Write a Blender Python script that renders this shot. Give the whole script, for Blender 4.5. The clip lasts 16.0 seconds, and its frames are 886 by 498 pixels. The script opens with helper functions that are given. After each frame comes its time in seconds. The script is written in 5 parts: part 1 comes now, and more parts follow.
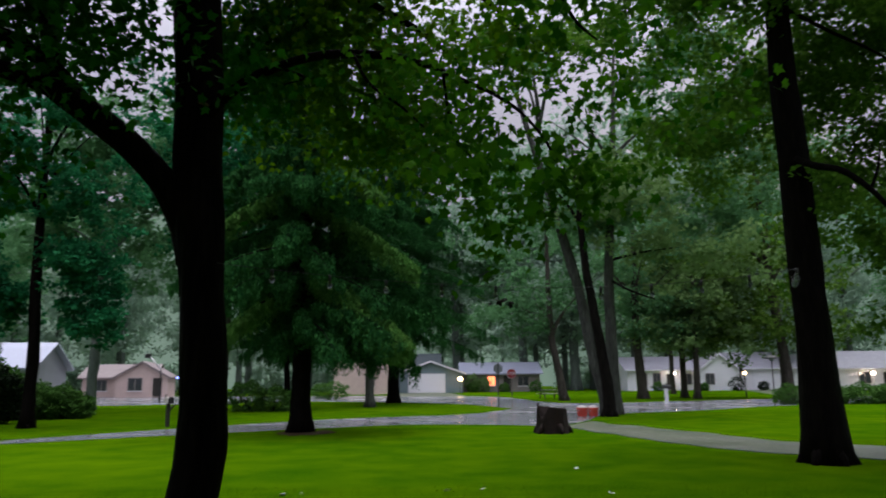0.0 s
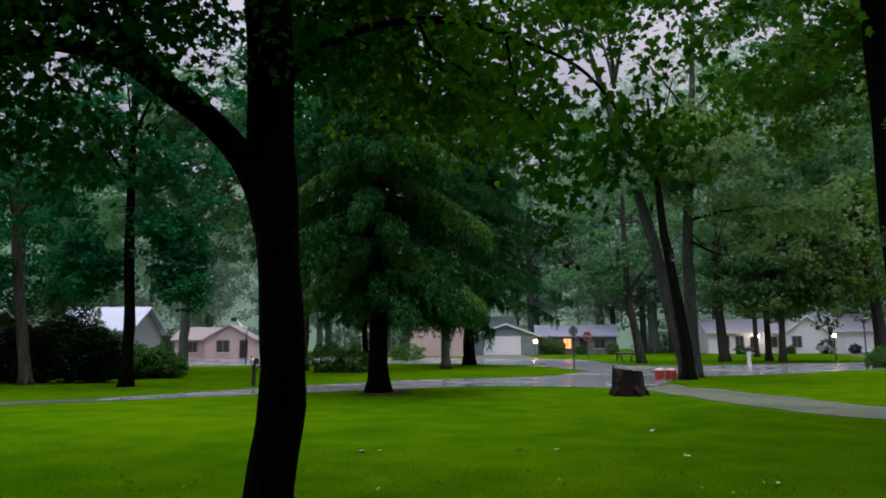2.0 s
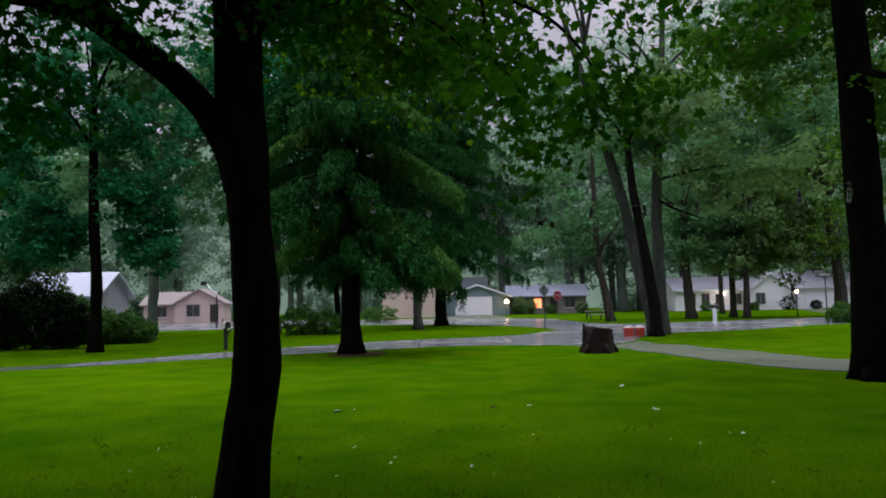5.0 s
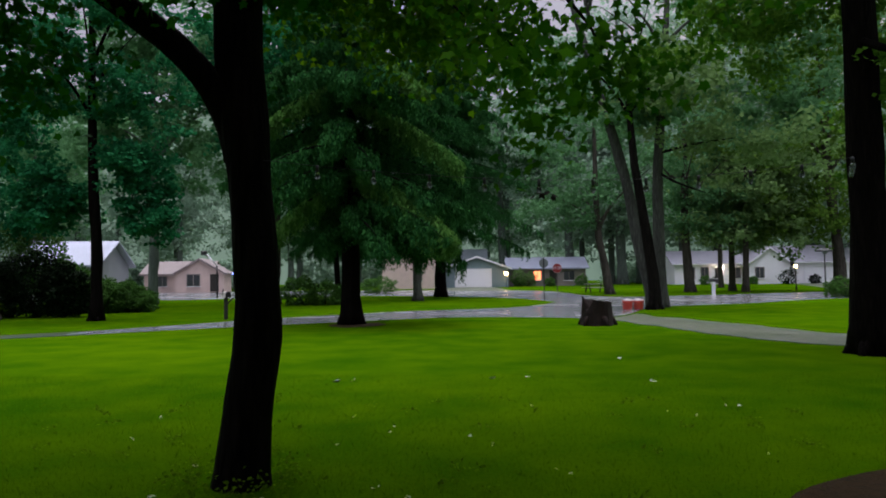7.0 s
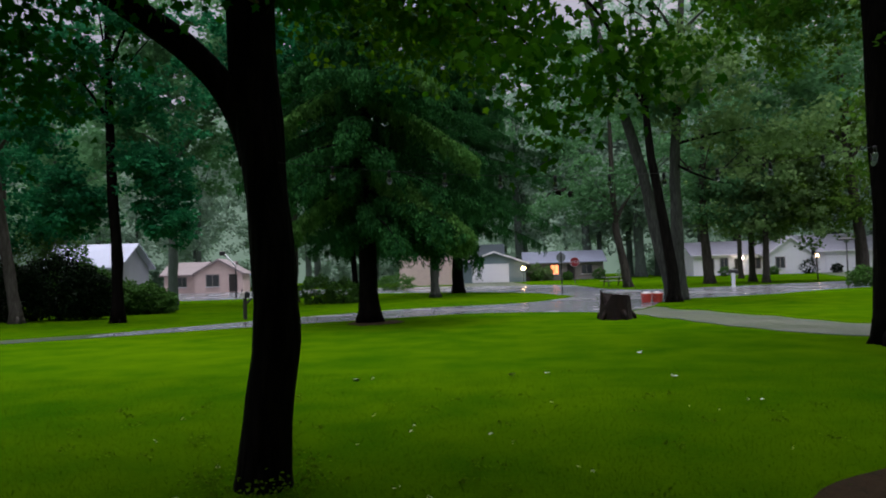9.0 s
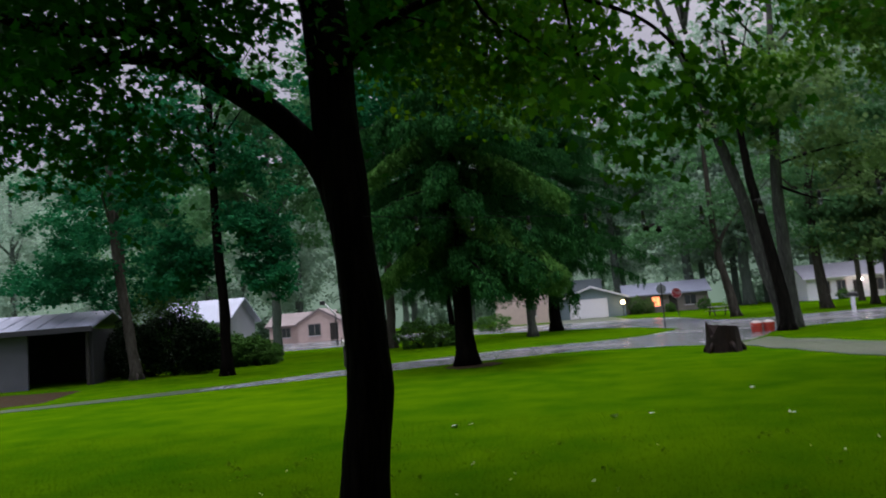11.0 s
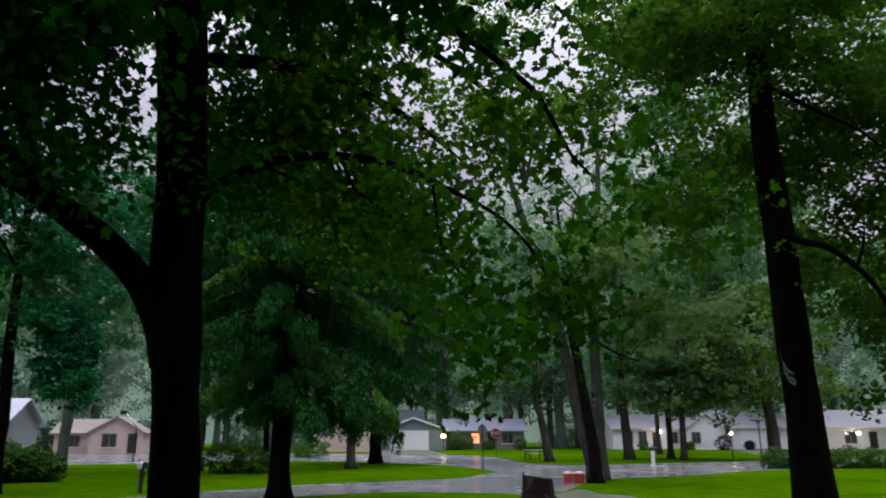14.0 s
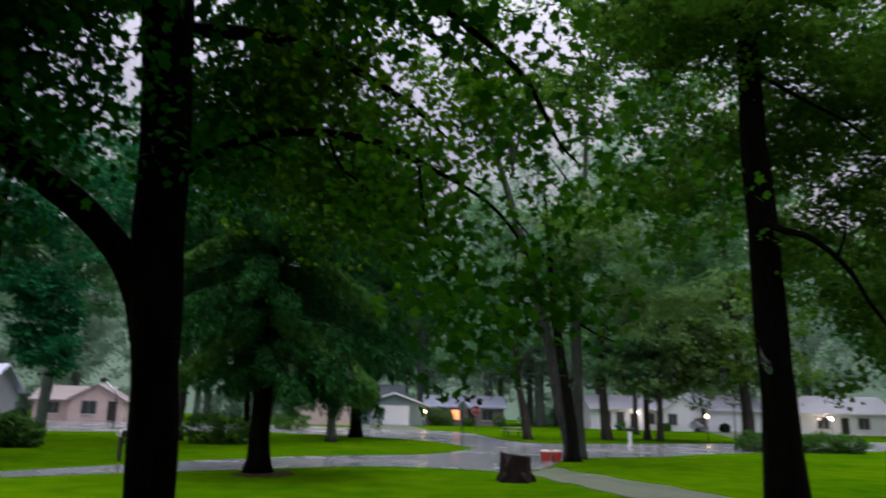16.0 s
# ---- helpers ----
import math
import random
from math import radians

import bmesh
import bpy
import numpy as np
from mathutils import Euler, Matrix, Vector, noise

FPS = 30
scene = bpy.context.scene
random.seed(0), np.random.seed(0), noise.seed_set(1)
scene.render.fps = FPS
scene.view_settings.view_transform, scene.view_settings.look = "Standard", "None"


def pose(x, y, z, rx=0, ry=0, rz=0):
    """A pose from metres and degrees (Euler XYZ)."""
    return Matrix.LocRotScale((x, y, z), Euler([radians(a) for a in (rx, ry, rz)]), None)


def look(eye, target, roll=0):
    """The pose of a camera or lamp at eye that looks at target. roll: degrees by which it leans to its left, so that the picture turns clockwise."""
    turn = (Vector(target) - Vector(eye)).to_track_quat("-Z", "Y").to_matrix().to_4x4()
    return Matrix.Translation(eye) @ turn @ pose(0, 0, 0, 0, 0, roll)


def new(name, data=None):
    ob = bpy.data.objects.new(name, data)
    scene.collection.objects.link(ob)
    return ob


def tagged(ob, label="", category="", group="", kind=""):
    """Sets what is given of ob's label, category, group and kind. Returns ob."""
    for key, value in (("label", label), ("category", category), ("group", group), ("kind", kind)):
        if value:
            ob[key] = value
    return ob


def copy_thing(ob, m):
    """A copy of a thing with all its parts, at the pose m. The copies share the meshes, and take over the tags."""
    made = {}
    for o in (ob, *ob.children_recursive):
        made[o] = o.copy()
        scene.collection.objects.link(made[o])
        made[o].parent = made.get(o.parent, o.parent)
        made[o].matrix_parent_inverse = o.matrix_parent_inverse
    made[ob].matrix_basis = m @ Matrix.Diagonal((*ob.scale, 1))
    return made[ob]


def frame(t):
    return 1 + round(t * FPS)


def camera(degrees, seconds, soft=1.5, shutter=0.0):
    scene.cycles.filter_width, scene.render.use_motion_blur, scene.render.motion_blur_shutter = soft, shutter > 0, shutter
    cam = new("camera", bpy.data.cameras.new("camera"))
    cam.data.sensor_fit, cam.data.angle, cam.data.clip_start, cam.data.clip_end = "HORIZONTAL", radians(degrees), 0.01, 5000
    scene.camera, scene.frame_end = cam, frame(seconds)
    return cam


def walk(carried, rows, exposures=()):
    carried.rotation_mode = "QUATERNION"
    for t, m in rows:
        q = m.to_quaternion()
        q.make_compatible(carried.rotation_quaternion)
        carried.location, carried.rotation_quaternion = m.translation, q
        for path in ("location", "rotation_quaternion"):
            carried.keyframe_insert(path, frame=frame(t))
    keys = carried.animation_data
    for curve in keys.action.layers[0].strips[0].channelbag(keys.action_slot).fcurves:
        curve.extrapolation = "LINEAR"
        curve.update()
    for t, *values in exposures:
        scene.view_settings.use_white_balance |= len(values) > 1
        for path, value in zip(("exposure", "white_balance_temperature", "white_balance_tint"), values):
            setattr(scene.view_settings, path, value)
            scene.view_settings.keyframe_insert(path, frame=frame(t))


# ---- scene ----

# ---- camera and walk ----
cam = camera(63.77, 16.0, soft=1.8, shutter=0.8)
PATH = [
    (0.0, pose(-0.027, 0.034, 1.718, 100.371, 0.502, -0.378)),
    (0.5, pose(0.015, 0.011, 1.731, 99.813, 0.443, 1.809)),
    (1.0, pose(0.026, -0.003, 1.717, 99.034, 0.639, 3.779)),
    (1.5, pose(0.033, -0.027, 1.720, 98.085, 0.537, 4.994)),
    (2.0, pose(0.031, -0.025, 1.715, 97.471, 0.436, 5.649)),
    (2.5, pose(0.029, -0.031, 1.711, 97.122, 0.247, 5.724)),
    (3.0, pose(0.028, -0.038, 1.709, 96.825, 0.217, 5.414)),
    (3.5, pose(0.025, -0.039, 1.698, 96.481, 0.391, 4.936)),
    (4.0, pose(0.003, -0.018, 1.690, 95.920, 0.685, 4.357)),
    (4.5, pose(0.006, -0.010, 1.691, 95.189, 1.189, 3.871)),
    (4.7, pose(0.003, -0.009, 1.693, 94.830, 1.330, 3.514)),
    (6.8, pose(-0.000, -0.008, 1.694, 92.365, 0.840, 3.332)),
    (7.0, pose(-0.004, -0.008, 1.695, 92.086, 0.770, 3.352)),
    (7.5, pose(-0.000, -0.001, 1.696, 91.942, 0.699, 3.400)),
    (8.0, pose(-0.006, -0.000, 1.689, 91.833, 0.875, 3.543)),
    (8.2, pose(-0.006, 0.008, 1.701, 91.694, 1.053, 3.614)),
    (10.3, pose(0.007, 0.012, 1.728, 92.740, 4.384, 8.231)),
    (10.5, pose(0.030, 0.029, 1.727, 93.584, 4.868, 9.072)),
    (11.0, pose(0.060, 0.052, 1.766, 95.431, 4.682, 12.504)),
    (11.5, pose(0.081, 0.026, 1.822, 96.438, 4.001, 12.850)),
    (12.0, pose(0.049, 0.044, 1.889, 98.575, 1.256, 9.700)),
    (12.5, pose(0.008, 0.074, 1.963, 100.629, -2.091, 3.853)),
    (13.0, pose(-0.046, 0.092, 2.067, 102.103, -2.569, 0.336)),
    (13.5, pose(-0.055, 0.131, 2.133, 103.559, -1.344, -2.141)),
    (14.0, pose(-0.046, 0.132, 2.166, 104.468, 0.150, -1.702)),
    (14.5, pose(-0.024, 0.143, 2.191, 104.583, 0.762, 0.195)),
    (15.0, pose(-0.018, 0.159, 2.193, 104.583, 0.561, 1.079)),
    (15.5, pose(-0.028, 0.158, 2.194, 103.891, -0.140, 0.141)),
    (16.0, pose(-0.036, 0.134, 2.200, 102.618, -1.268, -3.227)),
]
walk(cam, PATH, exposures=[(0.0, 0.52, 6500, 5), (16.0, 0.52, 6500, 5)])

# ---- world, sun and exposure ----
world = bpy.data.worlds.new("overcast_dusk")
scene.world = world
world.use_nodes = True
wn, wl = world.node_tree.nodes, world.node_tree.links
wn.clear()
sky = wn.new("ShaderNodeTexSky")
sky.sky_type = "NISHITA"
sky.sun_disc = False
sky.sun_elevation = radians(9)
sky.sun_rotation = radians(20)
sky.dust_density = 3.0
cloud = wn.new("ShaderNodeTexNoise")
cloud.inputs["Scale"].default_value = 2.5
cloud.inputs["Detail"].default_value = 4.0
ramp = wn.new("ShaderNodeValToRGB")
ramp.color_ramp.elements[0].position = 0.35
ramp.color_ramp.elements[0].color = (0.60, 0.58, 0.76, 1)
ramp.color_ramp.elements[1].position = 0.7
ramp.color_ramp.elements[1].color = (0.84, 0.80, 0.97, 1)
clear_bg = wn.new("ShaderNodeBackground")
clear_bg.inputs["Strength"].default_value = 0.06
cloud_bg = wn.new("ShaderNodeBackground")
cloud_bg.inputs["Strength"].default_value = 1.0
mixbg = wn.new("ShaderNodeMixShader")
mixbg.inputs[0].default_value = 0.96
wout = wn.new("ShaderNodeOutputWorld")
wl.new(sky.outputs[0], clear_bg.inputs["Color"])
wl.new(cloud.outputs["Fac"], ramp.inputs["Fac"])
wl.new(ramp.outputs["Color"], cloud_bg.inputs["Color"])
# overcast: far brighter overhead than near the horizon
wtc = wn.new("ShaderNodeTexCoord")
sep = wn.new("ShaderNodeSeparateXYZ")
rise = wn.new("ShaderNodeMapRange")
rise.inputs["From Min"].default_value, rise.inputs["From Max"].default_value = 0.3, 1.0
rise.interpolation_type = "SMOOTHSTEP"
rise.inputs["To Min"].default_value, rise.inputs["To Max"].default_value = 0.46, 2.5
wl.new(wtc.outputs["Generated"], sep.inputs[0])
wl.new(wtc.outputs["Generated"], cloud.inputs["Vector"])
wl.new(sep.outputs["Z"], rise.inputs["Value"])
wl.new(rise.outputs[0], cloud_bg.inputs["Strength"])
wl.new(clear_bg.outputs[0], mixbg.inputs[1])
wl.new(cloud_bg.outputs[0], mixbg.inputs[2])
wl.new(mixbg.outputs[0], wout.inputs["Surface"])

sun_data = bpy.data.lights.new("sun", "SUN")
sun_data.energy = 1.5
sun_data.angle = radians(60)
sun_data.color = (1.0, 0.96, 0.9)
sun = new("sun", sun_data)
sun.matrix_world = look((0, 0, 40), (-2, -8, 0))

# ---- materials ----


def material(name):
    m = bpy.data.materials.new(name)
    m.use_nodes = True
    nt = m.node_tree
    return m, nt.nodes, nt.links, nt.nodes["Principled BSDF"]


def surface(name, dark, light, scale=4.0, rough=0.7, bump=0.3, bump_scale=None, stretch=(1, 1, 1), metal=0.0, fine=0.5, spec=0.5, rough_var=0.1):
    """A plain surface with two scales of colour change, fine relief and uneven gloss."""
    m, n, l, b = material(name)
    tc = n.new("ShaderNodeTexCoord")
    mp = n.new("ShaderNodeMapping")
    mp.inputs["Scale"].default_value = stretch
    l.new(tc.outputs["Object"], mp.inputs["Vector"])
    big = n.new("ShaderNodeTexNoise")
    big.inputs["Scale"].default_value = scale
    big.inputs["Detail"].default_value = 5
    small = n.new("ShaderNodeTexNoise")
    small.inputs["Scale"].default_value = bump_scale or scale * 9
    small.inputs["Detail"].default_value = 6
    for t in (big, small):
        l.new(mp.outputs[0], t.inputs["Vector"])
    mixf = n.new("ShaderNodeMix")
    mixf.inputs[0].default_value = fine
    l.new(big.outputs["Fac"], mixf.inputs[2])
    l.new(small.outputs["Fac"], mixf.inputs[3])
    r = n.new("ShaderNodeValToRGB")
    r.color_ramp.elements[0].position, r.color_ramp.elements[1].position = 0.32, 0.68
    r.color_ramp.elements[0].color, r.color_ramp.elements[1].color = (*dark, 1), (*light, 1)
    l.new(mixf.outputs[0], r.inputs["Fac"])
    l.new(r.outputs["Color"], b.inputs["Base Color"])
    mr = n.new("ShaderNodeMapRange")
    mr.inputs["To Min"].default_value = max(0.02, rough - rough_var)
    mr.inputs["To Max"].default_value = min(1, rough + rough_var)
    l.new(big.outputs["Fac"], mr.inputs["Value"])
    l.new(mr.outputs[0], b.inputs["Roughness"])
    b.inputs["Metallic"].default_value = metal
    b.inputs["Specular IOR Level"].default_value = spec
    if bump:
        bp = n.new("ShaderNodeBump")
        bp.inputs["Strength"].default_value = bump
        bp.inputs["Distance"].default_value = 0.02
        l.new(small.outputs["Fac"], bp.inputs["Height"])
        l.new(bp.outputs[0], b.inputs["Normal"])
    return m


def foliage(name, dark, light, through_share=0.35, rough=0.45, scale=0.25, spec=0.3):
    """Leaves: each leaf its own tone, larger patches of tone over the crown, some light let through."""
    m, n, l, b = material(name)
    geo = n.new("ShaderNodeNewGeometry")
    tc = n.new("ShaderNodeTexCoord")
    patch = n.new("ShaderNodeTexNoise")
    patch.inputs["Scale"].default_value = scale
    patch.inputs["Detail"].default_value = 3
    l.new(tc.outputs["Object"], patch.inputs["Vector"])
    mixf = n.new("ShaderNodeMix")
    mixf.inputs[0].default_value = 0.5
    l.new(geo.outputs["Random Per Island"], mixf.inputs[2])
    l.new(patch.outputs["Fac"], mixf.inputs[3])
    r = n.new("ShaderNodeValToRGB")
    r.color_ramp.elements[0].position, r.color_ramp.elements[1].position = 0.2, 0.8
    r.color_ramp.elements[0].color, r.color_ramp.elements[1].color = (*dark, 1), (*light, 1)
    l.new(mixf.outputs[0], r.inputs["Fac"])
    l.new(r.outputs["Color"], b.inputs["Base Color"])
    b.inputs["Roughness"].default_value = rough
    b.inputs["Specular IOR Level"].default_value = spec
    tr = n.new("ShaderNodeBsdfTranslucent")
    l.new(r.outputs["Color"], tr.inputs["Color"])
    mx = n.new("ShaderNodeMixShader")
    mx.inputs[0].default_value = through_share
    out = n["Material Output"]
    l.new(b.outputs[0], mx.inputs[1])
    l.new(tr.outputs[0], mx.inputs[2])
    l.new(mx.outputs[0], out.inputs["Surface"])
    return m


def glowing(name, color, strength):
    m, n, l, b = material(name)
    b.inputs["Base Color"].default_value = (*color, 1)
    b.inputs["Emission Color"].default_value = (*color, 1)
    b.inputs["Emission Strength"].default_value = strength
    return m


def glass(name, tint=(0.9, 0.92, 0.95), rough=0.03):
    m, n, l, b = material(name)
    b.inputs["Base Color"].default_value = (*tint, 1)
    b.inputs["Roughness"].default_value = rough
    b.inputs["Transmission Weight"].default_value = 1.0
    b.inputs["IOR"].default_value = 1.45
    return m


def bark_material(name, dark, light, scale=9.0):
    """Furrowed bark, the furrows running up the trunk."""
    m, n, l, b = material(name)
    tc = n.new("ShaderNodeTexCoord")
    mp = n.new("ShaderNodeMapping")
    mp.inputs["Scale"].default_value = (1, 1, 0.16)
    l.new(tc.outputs["Object"], mp.inputs["Vector"])
    v = n.new("ShaderNodeTexVoronoi")
    v.feature = "DISTANCE_TO_EDGE"
    v.inputs["Scale"].default_value = scale * 1.6
    l.new(mp.outputs[0], v.inputs["Vector"])
    t = n.new("ShaderNodeTexNoise")
    t.inputs["Scale"].default_value = scale
    t.inputs["Detail"].default_value = 7
    l.new(mp.outputs[0], t.inputs["Vector"])
    mul = n.new("ShaderNodeMath")
    mul.operation = "MULTIPLY_ADD"
    mul.inputs[1].default_value = 0.9
    l.new(v.outputs["Distance"], mul.inputs[0])
    l.new(t.outputs["Fac"], mul.inputs[2])
    r = n.new("ShaderNodeValToRGB")
    r.color_ramp.elements[0].position, r.color_ramp.elements[1].position = 0.35, 0.95
    r.color_ramp.elements[0].color, r.color_ramp.elements[1].color = (*dark, 1), (*light, 1)
    l.new(mul.outputs[0], r.inputs["Fac"])
    l.new(r.outputs["Color"], b.inputs["Base Color"])
    b.inputs["Roughness"].default_value = 0.7
    b.inputs["Specular IOR Level"].default_value = 0.02
    bp = n.new("ShaderNodeBump")
    bp.inputs["Strength"].default_value = 0.8
    bp.inputs["Distance"].default_value = 0.03
    l.new(mul.outputs[0], bp.inputs["Height"])
    l.new(bp.outputs[0], b.inputs["Normal"])
    return m


def lawn_material():
    m, n, l, b = material("lawn_grass")
    tc = n.new("ShaderNodeTexCoord")
    noises = []
    for scale, detail in ((0.16, 3), (0.9, 5), (26, 5)):
        t = n.new("ShaderNodeTexNoise")
        t.inputs["Scale"].default_value, t.inputs["Detail"].default_value = scale, detail
        l.new(tc.outputs["Object"], t.inputs["Vector"])
        noises.append(t)
    one = n.new("ShaderNodeMix")
    one.inputs[0].default_value = 0.5
    l.new(noises[0].outputs["Fac"], one.inputs[2])
    l.new(noises[1].outputs["Fac"], one.inputs[3])
    two = n.new("ShaderNodeMix")
    two.inputs[0].default_value = 0.25
    l.new(one.outputs[0], two.inputs[2])
    l.new(noises[2].outputs["Fac"], two.inputs[3])
    r = n.new("ShaderNodeValToRGB")
    r.color_ramp.elements[0].position, r.color_ramp.elements[1].position = 0.33, 0.66
    r.color_ramp.elements[0].color, r.color_ramp.elements[1].color = (0.012, 0.06, 0.0008, 1), (0.066, 0.13, 0.001, 1)
    l.new(two.outputs[0], r.inputs["Fac"])
    l.new(r.outputs["Color"], b.inputs["Base Color"])
    b.inputs["Roughness"].default_value = 1.0
    b.inputs["Specular IOR Level"].default_value = 0.0
    bp = n.new("ShaderNodeBump")
    bp.inputs["Strength"].default_value = 0.3
    bp.inputs["Distance"].default_value = 0.03
    l.new(noises[2].outputs["Fac"], bp.inputs["Height"])
    l.new(bp.outputs[0], b.inputs["Normal"])
    return m


MAT_LAWN = lawn_material()
MAT_BLADE = foliage("grass_blades", (0.03, 0.09, 0.001), (0.075, 0.15, 0.0015), 0.45, 1.0, 0.35, 0.0)
MAT_CLOVER = foliage("clover_leaves", (0.06, 0.12, 0.004), (0.10, 0.18, 0.008), 0.45, 0.9, 0.6, 0.0)
MAT_ROAD = surface("wet_asphalt", (0.12, 0.122, 0.132), (0.19, 0.19, 0.205), 0.3, 0.17, 0.06, 40, spec=1.0, rough_var=0.13)
MAT_DRIVE = surface("wet_old_concrete", (0.03, 0.055, 0.013), (0.125, 0.13, 0.1), 0.7, 0.5, 0.3, 9, spec=0.4, rough_var=0.2)
# dark green reflection of trees painted into the road colour
MAT_DULL_STRIP = surface("road_with_dark_reflection", (0.012, 0.03, 0.006), (0.05, 0.06, 0.035), 0.8, 0.6, 0.3, 12, spec=0.3)
MAT_SOIL = surface("damp_mulch", (0.012, 0.008, 0.003), (0.05, 0.03, 0.014), 8, 0.9, 0.8, 40, spec=0.1)
# bark far below real reflectance: the trunks' shade is in the colour
MAT_BARK = bark_material("near_black_bark", (0.001, 0.0009, 0.0008), (0.007, 0.0055, 0.0045))
MAT_BARK_GREY = bark_material("grey_bark", (0.075, 0.09, 0.07), (0.19, 0.22, 0.175), 6)
MAT_BARK_BROWN = bark_material("dark_brown_bark", (0.003, 0.0028, 0.0024), (0.013, 0.0115, 0.0095), 6)
MAT_BARK_TAN = bark_material("tan_bark", (0.035, 0.032, 0.026), (0.085, 0.078, 0.066), 7)
MAT_BARK_FAR = bark_material("brown_bark", (0.03, 0.027, 0.022), (0.08, 0.072, 0.06), 6)
MAT_MAPLE = foliage("maple_leaves", (0.004, 0.052, 0.003), (0.03, 0.165, 0.007), 0.4, 0.5, 0.5, 0.03)
# two brighter copies of the maple leaves, backlight put into the colour
MAT_MAPLE_OLIVE_LIT = foliage("maple_leaves_olive_lit", (0.03, 0.11, 0.002), (0.125, 0.24, 0.004), 0.62, 0.5, 0.5, 0.02)
MAT_MAPLE_BACKLIT = foliage("maple_leaves_backlit", (0.016, 0.105, 0.004), (0.09, 0.26, 0.009), 0.55, 0.5, 0.8, 0.03)
MAT_SPRUCE = foliage("spruce_needles", (0.003, 0.03, 0.012), (0.026, 0.105, 0.04), 0.15, 0.7, 0.9, 0.02)
# lighter copy of the spruce needles, with light put into the colour
MAT_SPRUCE_LIT = foliage("spruce_needles_lit", (0.028, 0.1, 0.024), (0.095, 0.2, 0.055), 0.25, 0.7, 0.8, 0.02)
MAT_OAK = foliage("broad_leaves", (0.024, 0.11, 0.011), (0.08, 0.23, 0.024), 0.4, 0.6, 0.3, 0.02)
MAT_OAK_OLIVE = foliage("olive_broad_leaves", (0.04, 0.105, 0.01), (0.12, 0.22, 0.022), 0.55, 0.6, 0.4, 0.02)
MAT_BLUE = foliage("blue_green_leaves", (0.004, 0.058, 0.018), (0.028, 0.15, 0.05), 0.4, 0.6, 0.3, 0.02)
MAT_YELLOW = foliage("yellow_green_leaves", (0.05, 0.12, 0.014), (0.125, 0.22, 0.035), 0.45, 0.7, 0.3, 0.02)
# far foliage and bark: haze is painted into these base colours
MAT_FAR = foliage("haze_tinted_far_leaves", (0.08, 0.19, 0.08), (0.125, 0.27, 0.115), 0.45, 0.8, 0.1, 0.01)
MAT_MIST = foliage("mist_tinted_leaves", (0.25, 0.36, 0.27), (0.305, 0.43, 0.325), 0.5, 0.9, 0.1, 0.01)
MAT_BARK_MIST = bark_material("mist_tinted_bark", (0.14, 0.17, 0.15), (0.22, 0.25, 0.225), 5)
MAT_HAZE = foliage("haze_tinted_green_leaves", (0.12, 0.21, 0.07), (0.18, 0.29, 0.105), 0.5, 0.8, 0.2, 0.01)
# shrub leaves near black, with the shade put into their colour
MAT_BUSH = foliage("shade_dark_bush_leaves", (0.002, 0.007, 0.002), (0.007, 0.018, 0.005), 0.15, 0.6, 0.6, 0.04)
MAT_BUSH2 = foliage("green_bush_leaves", (0.028, 0.085, 0.016), (0.085, 0.19, 0.034), 0.3, 0.6, 0.6, 0.06)
MAT_WHITE = surface("white_siding_paint", (0.78, 0.77, 0.8), (0.88, 0.87, 0.9), 0.8, 0.6, 0.1, 20)
MAT_DOORWHITE = surface("white_door_paint", (0.78, 0.78, 0.82), (0.86, 0.86, 0.9), 0.8, 0.45, 0.05, 20)
MAT_GREYWALL = surface("grey_siding_paint", (0.2, 0.21, 0.23), (0.28, 0.29, 0.32), 0.8, 0.6, 0.1, 20)
MAT_SHEDWALL = surface("weathered_grey_panel", (0.05, 0.055, 0.065), (0.09, 0.095, 0.11), 1.2, 0.7, 0.2, 20)
MAT_BLUEWALL = surface("slate_blue_paint", (0.13, 0.19, 0.22), (0.2, 0.27, 0.3), 0.8, 0.6, 0.1, 20)
MAT_PINK = surface("pale_pink_brick", (0.29, 0.225, 0.205), (0.4, 0.32, 0.29), 1.5, 0.8, 0.4, 12)
MAT_TAN = surface("tan_siding_paint", (0.17, 0.15, 0.135), (0.24, 0.21, 0.19), 0.8, 0.6, 0.1, 20)
MAT_ROOFMETAL = surface("pale_metal_roofing", (0.13, 0.145, 0.185), (0.2, 0.215, 0.265), 0.6, 0.45, 0.05, 10, metal=0.1)
MAT_ROOF = surface("weathered_shingles", (0.12, 0.11, 0.11), (0.2, 0.18, 0.18), 1.5, 0.7, 0.5, 14)
MAT_ROOFPALE = surface("pale_wet_shingles", (0.42, 0.42, 0.46), (0.56, 0.55, 0.6), 1.5, 0.5, 0.4, 14)
MAT_ROOFSLATE = surface("slate_grey_shingles", (0.05, 0.065, 0.075), (0.09, 0.11, 0.12), 1.5, 0.6, 0.4, 14)
MAT_ROOFRED = surface("red_brown_shingles", (0.13, 0.11, 0.11), (0.19, 0.16, 0.16), 1.5, 0.7, 0.4, 14)
MAT_TRIM = surface("white_trim_paint", (0.7, 0.7, 0.74), (0.8, 0.8, 0.84), 2, 0.5, 0.05)
MAT_DARKGLASS = surface("dark_window_glass", (0.02, 0.024, 0.028), (0.035, 0.04, 0.045), 1, 0.08, 0, spec=0.6, rough_var=0.02)
MAT_BLACK = surface("black_painted_metal", (0.008, 0.008, 0.009), (0.02, 0.02, 0.022), 6, 0.45, 0.1)
MAT_STEEL = surface("galvanised_steel", (0.3, 0.31, 0.32), (0.42, 0.43, 0.45), 6, 0.4, 0.1, metal=0.8)
